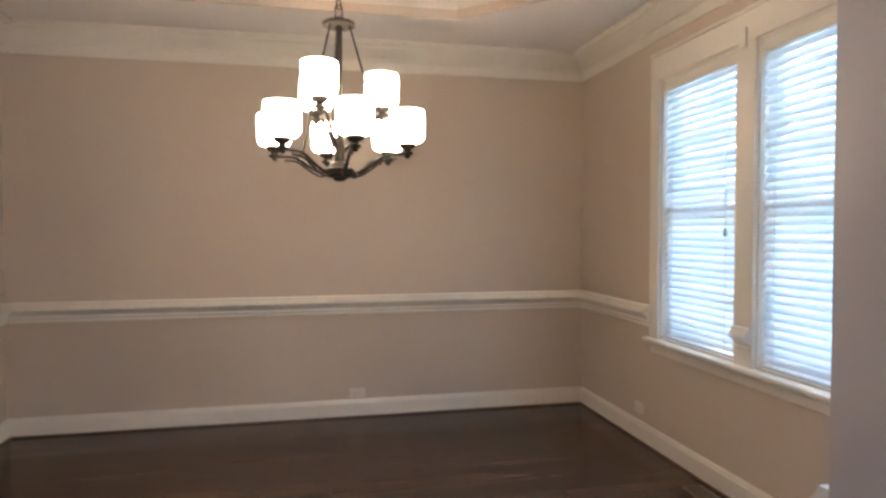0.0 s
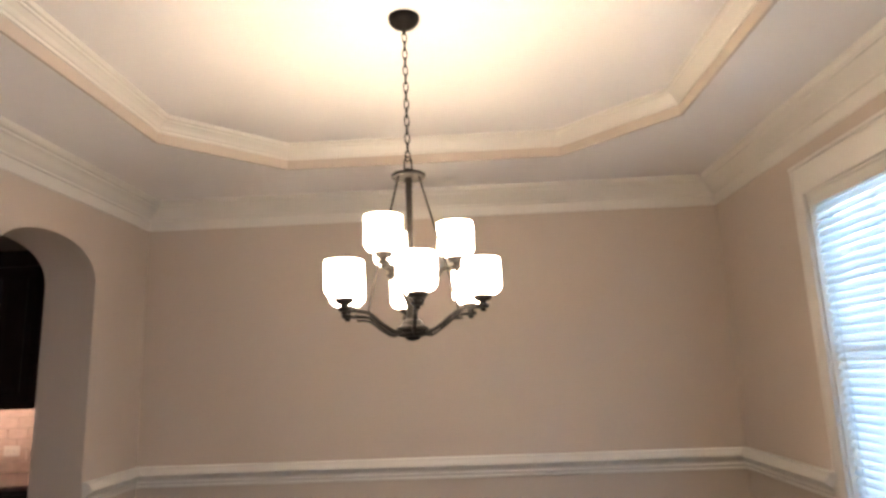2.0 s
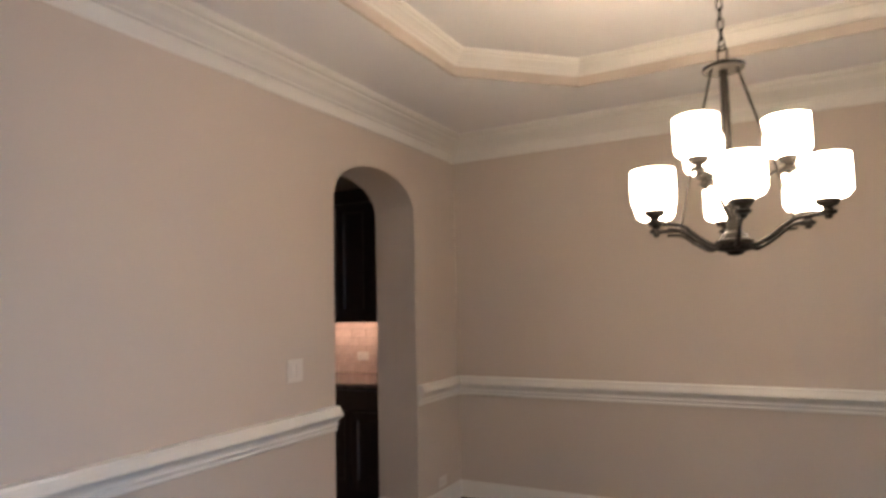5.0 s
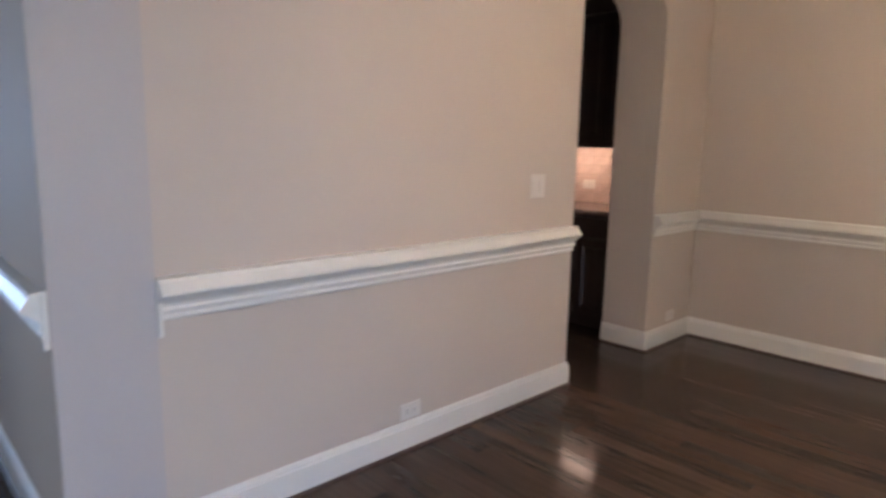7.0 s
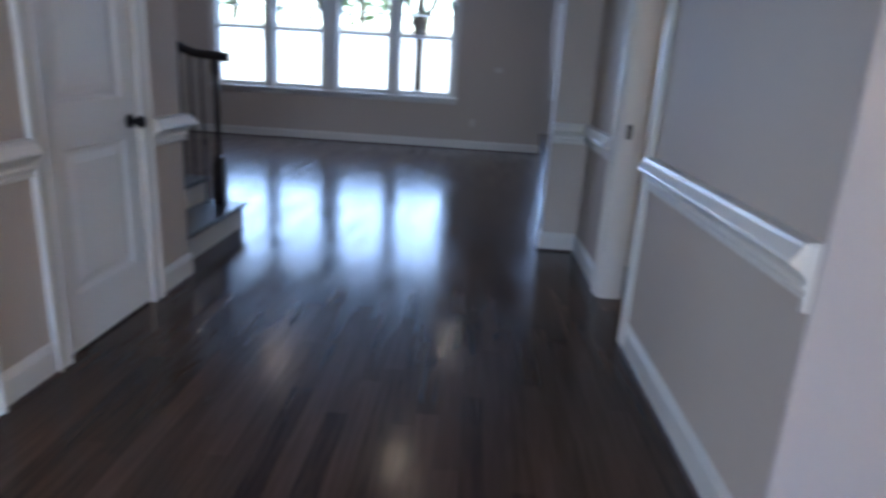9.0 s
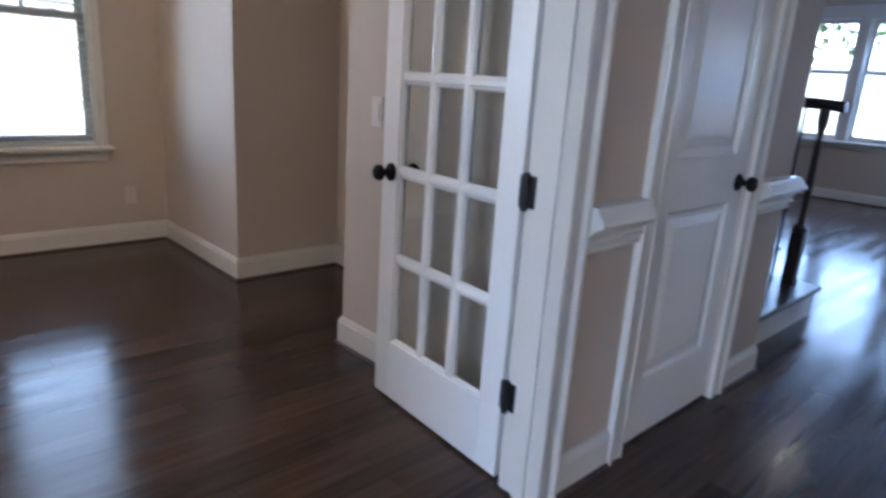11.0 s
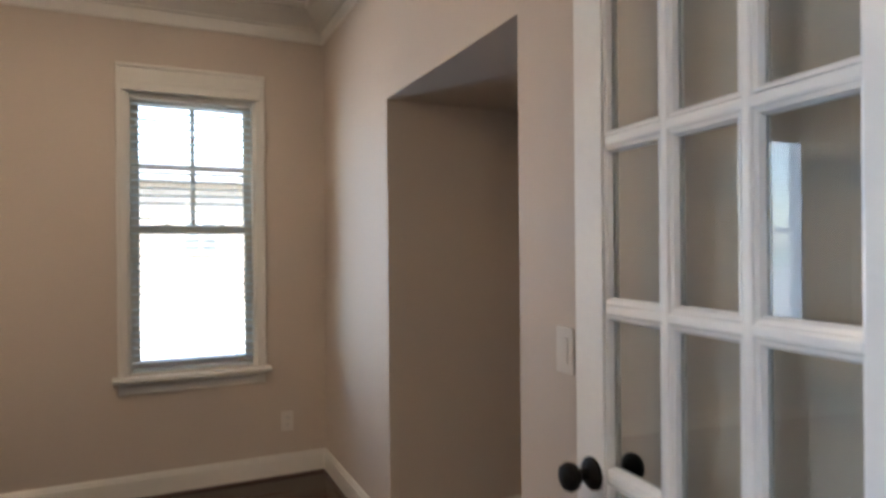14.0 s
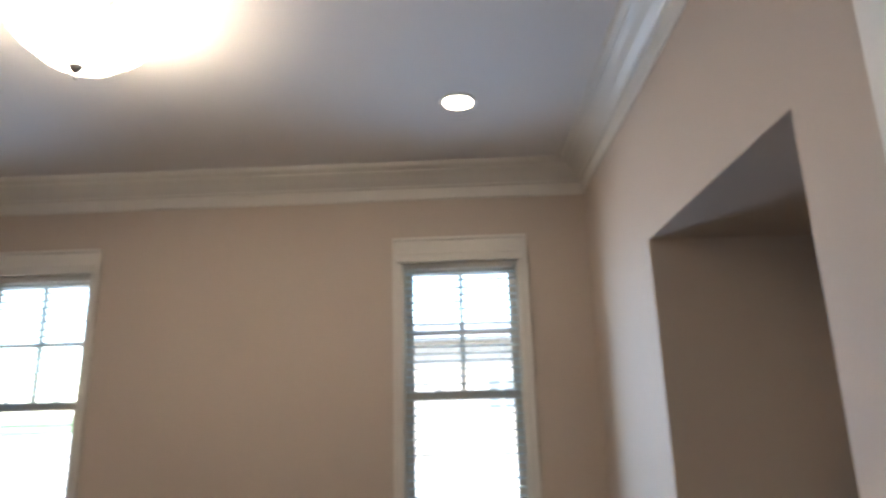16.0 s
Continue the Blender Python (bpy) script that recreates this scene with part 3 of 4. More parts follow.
def blind(m, w, h, label, tilt, pitch=0.042, slat_w=0.050, wide=False, tassel=False):
    """A two-inch slatted blind hanging in a window opening; tilt in degrees."""
    root = thing("window_blind", label, "blind", group="slatted window blinds")
    bm = bmesh.new()
    drop = 0.034 if wide else 0.075
    box(bm, (0.016, h - drop, -0.030), (w - 0.016, h - 0.004, 0.012), 0.006, m)
    box(bm, (0.013, h - 0.016, -0.010), (w - 0.013, h - 0.002, 0.018), 0.004, m)
    if wide:
        box(bm, (-0.020, h - 0.002, 0.041), (w + 0.020, h + 0.048, 0.062), 0.006, m)
        box(bm, (-0.024, h + 0.040, 0.041), (w + 0.024, h + 0.056, 0.068), 0.005, m)
    part("valance", bm, TRIM, root)
    bm = bmesh.new()
    prof = []
    for i in range(5):
        t = i / 4 - 0.5
        prof.append((t * slat_w, 0.0035 * (1 - 4 * t * t)))
    top = [[bm.verts.new((u, z + 0.0014, y)) for y, z in prof] for u in (0.018, w - 0.018)]
    bot = [[bm.verts.new((u, z - 0.0014, y)) for y, z in prof] for u in (0.018, w - 0.018)]
    for i in range(4):
        bm.faces.new((top[0][i], top[0][i + 1], top[1][i + 1], top[1][i]))
        bm.faces.new((bot[0][i], bot[1][i], bot[1][i + 1], bot[0][i + 1]))
    for s in (0, 1):
        bm.faces.new(top[s] + list(reversed(bot[s])))
    for i in (0, 4):
        bm.faces.new((top[0][i], top[1][i], bot[1][i], bot[0][i]))
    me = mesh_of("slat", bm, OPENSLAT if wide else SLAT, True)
    v = h - drop - 0.025
    k = 0
    while v > 0.045:
        ob = new("slat", me)
        ob.parent = root
        ob.matrix_world = m @ pose(0, v, -0.012, tilt + 1.5 * math.sin(k * 2.4), 0, 0.25 * math.sin(k * 1.7))
        v -= pitch
        k += 1
    bm = bmesh.new()
    box(bm, (0.018, 0.014, -0.037), (w - 0.018, 0.032, 0.013), 0.005, m)
    part("bottom_rail", bm, SLAT, root)
    for u in (0.11, w - 0.11):
        bm = bmesh.new()
        for nn in (-0.038, 0.014):
            box(bm, (u - 0.0008, 0.03, nn - 0.0008), (u + 0.0008, h - 0.07, nn + 0.0008), 0, m)
        part("ladder_cord", bm, SLAT, root)
    if tassel:
        bm = bmesh.new()
        tube(bm, [m @ Vector((w - 0.10, h - 0.08, 0.022)), m @ Vector((w - 0.10, h * 0.43, 0.024))], 0.0012, 6)
        cord = part("pull_cord", bm, SLAT, root)
        bm = bmesh.new()
        lathe(bm, [(0.003, 0.0), (0.006, -0.006), (0.010, -0.030), (0.011, -0.042), (0.004, -0.046)], 12, Matrix.Translation(m @ Vector((w - 0.10, h * 0.43, 0.024))))
        part("cord_tassel", bm, NICKEL, cord, "small grey cord tassel", True)
    return root


# dining room: two windows side by side in the east wall
for k, (y0, y1) in enumerate(E_WIN):
    m = on_wall((XE, y1, E_Z[0]), (0, -1, 0), (-1, 0, 0))
    window("window_%d" % (k + 1), m, y1 - y0, E_Z[1] - E_Z[0], "white double-hung window behind a lowered blind", mid=0.5)
    blind(m @ pose(0, 0, -0.02), y1 - y0, E_Z[1] - E_Z[0], "white slatted blind lowered and half tilted shut", 60, tassel=k == 0)
m = on_wall((XE, E_WIN[0][1], E_Z[0]), (0, -1, 0), (-1, 0, 0))
span = E_WIN[0][1] - E_WIN[1][0]
window_trim("window_trim_dining", m, 0, span, E_Z[1] - E_Z[0], "white painted casing round the paired dining windows", head=0.165, splits=[(E_WIN[0][1] - E_WIN[0][0], E_WIN[0][1] - E_WIN[1][1])])
clip = bmesh.new()
box(clip, (0.775, 1.60, 0.022), (0.812, 1.70, 0.036), 0.004, m)
tagged(part("valance_clip", clip, TRIM, None, "small white blind bracket on the window mullion"), category="bracket")
# study: two windows in the south wall
for k, (x0, x1) in enumerate(S_WIN):
    m = on_wall((x1, YSW, S_Z[0]), (-1, 0, 0), (0, 1, 0))
    window("window_%d" % (k + 3), m, x1 - x0, S_Z[1] - S_Z[0], "white double-hung window with a divided upper sash", mid=0.513)
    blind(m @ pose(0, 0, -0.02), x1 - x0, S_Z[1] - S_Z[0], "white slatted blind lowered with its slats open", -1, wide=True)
    window_trim("window_trim_study", m, 0, x1 - x0, S_Z[1] - S_Z[0], "white painted casing with a stool and apron", head=0.148, side=0.050)
# family room: four tall windows in a row
for k, (y0, y1) in enumerate(G_WIN):
    m = on_wall((XG, y0, G_Z[0]), (0, 1, 0), (1, 0, 0))
    window("window_%d" % (k + 5), m, y1 - y0, G_Z[1] - G_Z[0], "tall white double-hung window without a blind", mid=0.565, cols=1, bars=1)
m = on_wall((XG, G_WIN[0][0], G_Z[0]), (0, 1, 0), (1, 0, 0))
o = G_WIN[0][0]
window_trim("window_trim_family", m, 0, G_WIN[3][1] - o, G_Z[1] - G_Z[0], "white painted casing round a row of windows", head=0.15, splits=[(a[1] - o, b[0] - o) for a, b in zip(G_WIN, G_WIN[1:])])
m = on_wall((-14.0, 2.27, 0.78), (0, 1, 0), (1, 0, 0))
window("window_9", m, 1.15, 1.66, "white window in the breakfast nook", mid=0.5, cols=1, bars=1)
window_trim("window_trim_nook", m, 0, 1.15, 1.66, "white painted window casing", head=0.12)


# ---- doors ----
def knob(parent, m, material=BRONZE, name="door_knob"):
    """A round knob on its rose; local z points out of the door."""
    bm = bmesh.new()
    lathe(bm, [(0.001, 0), (0.033, 0), (0.033, 0.005), (0.027, 0.011), (0.014, 0.014), (0.011, 0.030), (0.018, 0.036), (0.027, 0.046), (0.029, 0.056), (0.024, 0.066), (0.010, 0.071), (0.001, 0.072)], 24, m)
    return part(name, bm, material, parent, "dark bronze round door knob", True)


def hinge(parent, x, y, z, h=0.095, material=BRONZE):
    bm = bmesh.new()
    box(bm, (x - 0.034, y - 0.003, z - h / 2), (x + 0.034, y + 0.001, z + h / 2), 0.0015)
    for i in range(5):
        a = z - h / 2 + h * i / 5
        lathe(bm, [(0.0075, a + 0.0008), (0.0085, a + 0.002), (0.0085, a + h / 5 - 0.002), (0.0075, a + h / 5 - 0.0008)], 12, Matrix.Translation((x, y + 0.006, 0)))
    lathe(bm, [(0.004, z + h / 2), (0.007, z + h / 2 + 0.004), (0.003, z + h / 2 + 0.009)], 10, Matrix.Translation((x, y + 0.006, 0)))
    return part("hinge", bm, material, parent, "dark bronze butt hinge")


# French door, swung open into the study against its west wall. Local x runs from hinge to latch.
def french_door():
    W, H, T = 0.715, 2.02, 0.042
    root = thing("door_1", "white fifteen-pane French door standing open into the study", "door", kind="structure")
    turn = Matrix(((-0.075, 1, 0), (-1, -0.075, 0), (0, 0, 1))).to_4x4()
    root.matrix_world = Matrix.Translation((-2.398, -1.103, 0.012)) @ turn.normalized()
    bm = bmesh.new()
    for a, b in (((0, 0), (0.098, H)), ((W - 0.098, 0), (W, H)), ((0.098, 0), (W - 0.098, 0.236)), ((0.098, H - 0.15), (W - 0.098, H))):
        box(bm, (a[0], -T / 2, a[1]), (b[0], T / 2, b[1]), 0.003)
    part("door_frame", bm, DOORW, root)
    u0, u1, v0, v1 = 0.098, W - 0.098, 0.236, H - 0.15
    bar = 0.022
    for i in (1, 2):
        u = u0 + (u1 - u0) * i / 3
        bm = bmesh.new()
        box(bm, (u - bar / 2, -0.017, v0), (u + bar / 2, 0.017, v1), 0.006)
        part("muntin", bm, DOORW, root)
    for i in range(1, 5):
        v = v0 + (v1 - v0) * i / 5
        bm = bmesh.new()
        box(bm, (u0, -0.0165, v - bar / 2), (u1, 0.0165, v + bar / 2), 0.006)
        part("muntin", bm, DOORW, root)
    for i in range(3):
        for j in range(5):
            a = (u0 + (u1 - u0) * i / 3, v0 + (v1 - v0) * j / 5)
            b = (u0 + (u1 - u0) * (i + 1) / 3, v0 + (v1 - v0) * (j + 1) / 5)
            bm = boxes(((a[0], -0.002, a[1]), (b[0], 0.002, b[1])))
            pane = part("pane", bm, GLASS, root, "clear glass pane")
            bm = bmesh.new()
            e = bar / 2
            edge = [(0, 0.003), (0.0, 0.015), (0.007, 0.012), (0.012, 0.003)]
            for s in (1, -1):
                fl = Matrix(((1, 0, 0, 0), (0, 0, s, 0), (0, 1, 0, 0), (0, 0, 0, 1)))
                ring = rect(a[0] + (e if i else 0), a[1] + (e if j else 0), b[0] - (e if i < 2 else 0), b[1] - (e if j < 4 else 0))
                sweep(bm, ring, edge, True, fl)
            part("glazing_bead", bm, DOORW, root)
    for s in (1, -1):
        knob(root, pose(W - 0.06, s * T / 2, 0.897 - 0.012, -90 * s))
    bm = boxes(((W - 0.001, -0.012, 0.83), (W + 0.001, 0.012, 0.94)))
    part("latch_plate", bm, BRONZE, root)
    return root


french_door()
# French door frame in the study wall
m = on_wall((0, YS, 0), (-1, 0, 0), (0, 1, 0))
bm = bmesh.new()
casing(bm, m, 0.93, 2.37, 2.05)
m2 = on_wall((0, YS2, 0), (1, 0, 0), (0, -1, 0))
casing(bm, m2, -2.37, -0.93, 2.05)
doorway = structure("door_casing_study", bm, TRIM, "white painted casing of the French doorway", "door frame")
bm = boxes(((-2.385, YS2 - 0.002, 0), (-2.37, YS + 0.002, 2.05)), ((-0.93, YS2, 0), (-0.915, YS, 2.05)), ((-2.37, YS2, 2.035), (-0.93, YS, 2.05)))
part("jamb", bm, TRIM, doorway)
bm = boxes(((-2.37, YS2 + 0.045, 0), (-2.358, YS - 0.03, 2.035)), ((-2.358, YS2 + 0.045, 2.023), (-0.93, YS - 0.03, 2.035)), bevel=0.002)
part("door_stop", bm, TRIM, doorway)
for z in (0.316, 0.945, 1.574):
    bm = bmesh.new()
    box(bm, (-2.373, YS2 - 0.012, z - 0.046), (-2.366, YS2 + 0.016, z + 0.046), 0.003)
    lathe(bm, [(0.009, z - 0.054), (0.011, z - 0.048), (0.011, z + 0.048), (0.009, z + 0.054)], 14, Matrix.Translation((-2.362, YS2 - 0.016, 0)))
    box(bm, (-2.376, YS2 - 0.040, z - 0.046), (-2.362, YS2 - 0.018, z + 0.046), 0.004)
    part("hinge", bm, BLACKM, doorway, "black butt hinge")


# panelled closet door in the hall, shut
def panel_ring(bm, u0, v0, u1, v1, n, depth, out, m, arch=0.0):
    """A raised panel: sunk border and raised field, with an arched head where asked."""
    def outline(d):
        a, b, c, e = u0 + d, v0 + d, u1 - d, v1 - d
        pts = [(a, b), (c, b), (c, e - arch)]
        if arch:
            for i in range(1, 12):
                t = i / 12
                pts.append((c + (a - c) * t, e - arch + arch * math.sin(math.pi * t)))
        pts.append((a, e - arch))
        return pts
    rings = []
    for d, h in ((0, n), (0.012, n - depth), (0.030, n - depth), (0.062, n - depth * 0.25), (0.066, n - depth * 0.2)):
        rings.append([bm.verts.new(m @ Vector((u, v, h))) for u, v in outline(d)])
    for a, b in zip(rings, rings[1:]):
        for i in range(len(a)):
            j = (i + 1) % len(a)
            bm.faces.new((a[i], a[j], b[j], b[i]))
    bm.faces.new(rings[-1])


def closet_door():
    u0, u1 = 2.84, 3.53
    root = thing("door_2", "white two-panel closet door, shut", "door", kind="structure")
    m = on_wall((0, YS - 0.012, 0.012), (-1, 0, 0), (0, 1, 0))
    bm = bmesh.new()
    a, b, h = u0 + 0.004, u1 - 0.004, 2.02
    for q in (((a, 0, -0.035), (a + 0.115, h, 0)), ((b - 0.115, 0, -0.035), (b, h, 0)), ((a + 0.115, 0, -0.035), (b - 0.115, 0.24, 0)), ((a + 0.115, 0.84, -0.035), (b - 0.115, 1.02, 0)), ((a + 0.115, 1.88, -0.035), (b - 0.115, h, 0)), ((a + 0.115, 0.24, -0.035), (b - 0.115, 0.84, -0.013)), ((a + 0.115, 1.02, -0.035), (b - 0.115, 1.88, -0.013))):
        box(bm, *q, 0, m)
    part("slab", bm, DOORW, root)
    for v0, v1 in ((0.24, 0.84), (1.02, 1.88)):
        bm = bmesh.new()
        panel_ring(bm, a + 0.115, v0, b - 0.115, v1, 0.0, 0.011, 0, m)
        part("panel", bm, DOORW, root)
    knob(root, m @ pose(u1 - 0.065, 0.912, 0))
    for z in (0.34, 1.01, 1.70):
        bm = bmesh.new()
        box(bm, (u0 + 0.002, z - 0.05, -0.002), (u0 + 0.034, z + 0.05, 0.003), 0.002, m)
        lathe(bm, [(0.006, -0.05), (0.007, -0.046), (0.007, 0.046), (0.006, 0.05)], 10, m @ pose(u0 + 0.002, z, 0.006, -90))
        part("hinge", bm, NICKEL, root, "satin nickel butt hinge")
    return root


closet_door()
m = on_wall((0, YS, 0), (-1, 0, 0), (0, 1, 0))
bm = bmesh.new()
casing(bm, m, 2.84, 3.53, 2.04)
structure("door_casing_closet", bm, TRIM, "white painted closet door casing", "door frame")
# the doorway on the other side of the hall, its door out of sight
m = on_wall((0, YH, 0), (1, 0, 0), (0, -1, 0))
bm = bmesh.new()
casing(bm, m, -4.11, -3.495, 2.06)
frame_ob = structure("door_casing_hall", bm, TRIM, "white painted casing of an open doorway", "door frame")
part("jamb", boxes(((-4.1105, YH, 0), (-4.092, YH + 0.13, 2.06)), ((-3.51, YH, 0), (-3.495, YH + 0.13, 2.06)), ((-4.092, YH, 2.042), (-3.51, YH + 0.13, 2.06))), TRIM, frame_ob)
part("strike_plate", boxes(((-4.092, YH + 0.03, 0.93), (-4.09, YH + 0.06, 1.01))), BLACKM, frame_ob, "black strike plate")
structure("wall_hall_pier", boxes(((-3.495, YH + 0.001, 0), (-3.40, YB, HC))), PAINT, "greige painted wall end", "wall")


# ---- lamps ----
def chandelier():
    cx, cy = 0.150, 3.385
    root = thing("chandelier", "dark bronze nine-light chandelier with lit opal glass shades", "chandelier", Matrix.Translation((cx, cy, 0)))
    bm = bmesh.new()
    lathe(bm, [(0.002, 2.890), (0.018, 2.890), (0.024, 2.897), (0.050, 2.910), (0.062, 2.925), (0.064, 2.935), (0.066, 2.944), (0.002, 2.944)], 32)
    part("canopy", bm, BRONZE, root, smooth=True)
    # chain of oval links
    z, k, top = 2.325, 0, 2.888
    lk = bmesh.new()
    n = 20
    ring = []
    for i in range(n):
        a = 2 * math.pi * i / n
        ring.append(Vector((0.0095 * math.cos(a), 0, 0.0145 * math.sin(a) + (0.008 if math.sin(a) > 0 else -0.008))))
    loops = []
    for i, p in enumerate(ring):
        d = (ring[(i + 1) % n] - ring[i - 1]).normalized()
        s = Vector((0, 1, 0))
        u = s.cross(d)
        loops.append([lk.verts.new(p + (s * math.cos(b) + u * math.sin(b)) * 0.0026) for b in (math.pi * q / 3 for q in range(6))])
    for i in range(n):
        a, b = loops[i], loops[(i + 1) % n]
        for q in range(6):
            lk.faces.new((a[q], a[(q + 1) % 6], b[(q + 1) % 6], b[q]))
    link_me = mesh_of("chain_link", lk, BRONZE, True)
    while z < top - 0.005:
        ob = new("chain_link", link_me)
        ob.parent = root
        ob.location = (0, 0, z + 0.018)
        ob.rotation_euler = (0, 0, (k % 2) * math.pi / 2 + 0.4)
        z += 0.0365
        k += 1
    bm = bmesh.new()
    lathe(bm, [(0.012, 2.252), (0.064, 2.252), (0.068, 2.256), (0.068, 2.264), (0.062, 2.268), (0.014, 2.270), (0.012, 2.285), (0.006, 2.292)], 32)
    tube(bm, [(-0.014, 0, 2.288), (-0.014, 0, 2.325), (-0.007, 0, 2.338), (0.007, 0, 2.338), (0.014, 0, 2.325), (0.014, 0, 2.288)], 0.0035)
    part("top_disc", bm, BRONZE, root, "bronze disc with a loop", True)
    bm = bmesh.new()
    lathe(bm, [(0.0135, 1.70), (0.0135, 2.255)], 16)
    lathe(bm, [(0.018, 1.66), (0.022, 1.70), (0.021, 1.78), (0.016, 1.80)], 20)
    part("stem", bm, BRONZE, root, smooth=True)
    bm = bmesh.new()
    lathe(bm, [(0.003, 1.616), (0.022, 1.620), (0.030, 1.630), (0.050, 1.634), (0.055, 1.642), (0.044, 1.650), (0.058, 1.656), (0.060, 1.668), (0.046, 1.674), (0.040, 1.690), (0.022, 1.700)], 28)
    part("hub", bm, BRONZE, root, smooth=True)

    def shade_at(r, ang, z, arm_ctrl, rail):
        a = radians(ang)
        ux, uy = math.sin(a), -math.cos(a)
        bm = bmesh.new()
        tube(bm, [(ux * q, uy * q, h) for q, h in [(p.x, p.z) for p in curve_points([(c[0], 0, c[1]) for c in arm_ctrl], 8)]], 0.0072, 8)
        if rail:
            tube(bm, [(ux * q, uy * q, h) for q, h in [(p.x, p.z) for p in curve_points([(c[0], 0, c[1] - 0.016 * min(1, i)) for i, c in enumerate(arm_ctrl[:-1])], 8)]], 0.005, 8)
        arm = part("arm", bm, BRONZE, root, smooth=True)
        mt = Matrix.Translation((ux * r, uy * r, z))
        bm = bmesh.new()
        lathe(bm, [(0.003, -0.122), (0.010, -0.120), (0.012, -0.110), (0.022, -0.107), (0.024, -0.096), (0.014, -0.093), (0.014, -0.086), (0.028, -0.080), (0.034, -0.070), (0.035, -0.063), (0.026, -0.056), (0.004, -0.052)], 20, mt)
        part("lamp_cup", bm, BRONZE, arm, "bronze lamp cup", True)
        bm = bmesh.new()
        out = [(0.028, -0.062), (0.046, -0.060), (0.057, -0.055), (0.066, -0.044), (0.0700, -0.036), (0.0705, 0.056), (0.0695, 0.070), (0.067, 0.0715)]
        inn = [(0.0665, 0.0705), (0.0665, -0.028), (0.059, -0.040), (0.028, -0.056)]
        lathe(bm, out + inn, 32, mt, cap=False)
        shade = part("shade", bm, SHADE, arm, "lit opal glass drum shade", True)
        bm = bmesh.new()
        lathe(bm, [(0.004, -0.052), (0.013, -0.050), (0.014, -0.020), (0.024, 0.005), (0.029, 0.025), (0.026, 0.045), (0.014, 0.058), (0.003, 0.061)], 16, mt)
        part("bulb", bm, LAMPB, arm, "lit frosted bulb", True)

    for i in range(6):
        shade_at(0.285, 9 + 60 * i, 1.828, [(0.045, 1.650), (0.085, 1.655), (0.135, 1.682), (0.185, 1.716), (0.240, 1.724), (0.285, 1.724)], True)
    for i in range(3):
        shade_at(0.175, 92 + 120 * i, 1.992, [(0.018, 1.74), (0.045, 1.775), (0.085, 1.83), (0.120, 1.880), (0.150, 1.886), (0.175, 1.888)], False)
    for i in range(3):
        a = radians(69 + 120 * i)
        bm = bmesh.new()
        tube(bm, [(0.045 * math.sin(a), -0.045 * math.cos(a), 2.256), (0.145 * math.sin(a), -0.145 * math.cos(a), 1.90), (0.19 * math.sin(a), -0.19 * math.cos(a), 1.718)], 0.0042, 8)
        part("brace_rod", bm, BRONZE, root, smooth=True)
    return root


chandelier()


def bowl_lamp(x, y, lit=BOWL):
    """Semi-flush lamp: ceiling pan, alabaster bowl, finial."""
    root = thing("ceiling_lamp", "lit alabaster bowl lamp close under the ceiling", "ceiling lamp", Matrix.Translation((x, y, 0)))
    bm = bmesh.new()
    lathe(bm, [(0.002, HC - 0.001), (0.095, HC - 0.001), (0.095, HC - 0.012), (0.080, HC - 0.026), (0.045, HC - 0.034), (0.020, HC - 0.040), (0.012, HC - 0.06), (0.012, HC - 0.20), (0.002, HC - 0.20)], 32)
    part("pan", bm, NICKEL, root, "brushed bronze ceiling pan", True)
    bm = bmesh.new()
    out = [(0.010, HC - 0.285), (0.060, HC - 0.282), (0.110, HC - 0.262), (0.150, HC - 0.230), (0.172, HC - 0.208), (0.190, HC - 0.196), (0.202, HC - 0.182), (0.208, HC - 0.165)]
    inn = [(0.201, HC - 0.165), (0.193, HC - 0.182), (0.162, HC - 0.204), (0.140, HC - 0.224), (0.100, HC - 0.252), (0.010, HC - 0.275)]
    lathe(bm, out + inn, 40, None, cap=False)
    part("bowl", bm, lit, root, "lit alabaster glass bowl", True)
    bm = bmesh.new()
    lathe(bm, [(0.002, HC - 0.335), (0.006, HC - 0.332), (0.008, HC - 0.322), (0.005, HC - 0.314), (0.014, HC - 0.306), (0.022, HC - 0.296), (0.024, HC - 0.286), (0.004, HC - 0.27)], 20)
    part("finial", bm, NICKEL, root, "small metal finial", True)
    return root


bowl_lamp(-0.63, -2.78)
bowl_lamp(-3.1, 2.55, DIMBOWL)


def downlight(x, y):
    root = thing("recessed_downlight", "round white recessed downlight, lit", "downlight", Matrix.Translation((x, y, HC)), group="recessed downlights")
    bm = bmesh.new()
    lathe(bm, [(0.068, -0.001), (0.088, -0.001), (0.090, -0.004), (0.086, -0.009), (0.072, -0.011), (0.066, -0.006)], 36, None, cap=False)
    part("trim_ring", bm, TRIM, root, smooth=True)
    bm = bmesh.new()
    lathe(bm, [(0.002, -0.004), (0.068, -0.004), (0.068, -0.002), (0.002, -0.002)], 36)
    part("lens", bm, DISC, root, "glowing lens")


for x, y in ((-1.86, -3.69), (-9.1, -3.35), (-8.45, -1.85), (-9.2, 0.5), (-6.25, 0.1)):
    downlight(x, y)

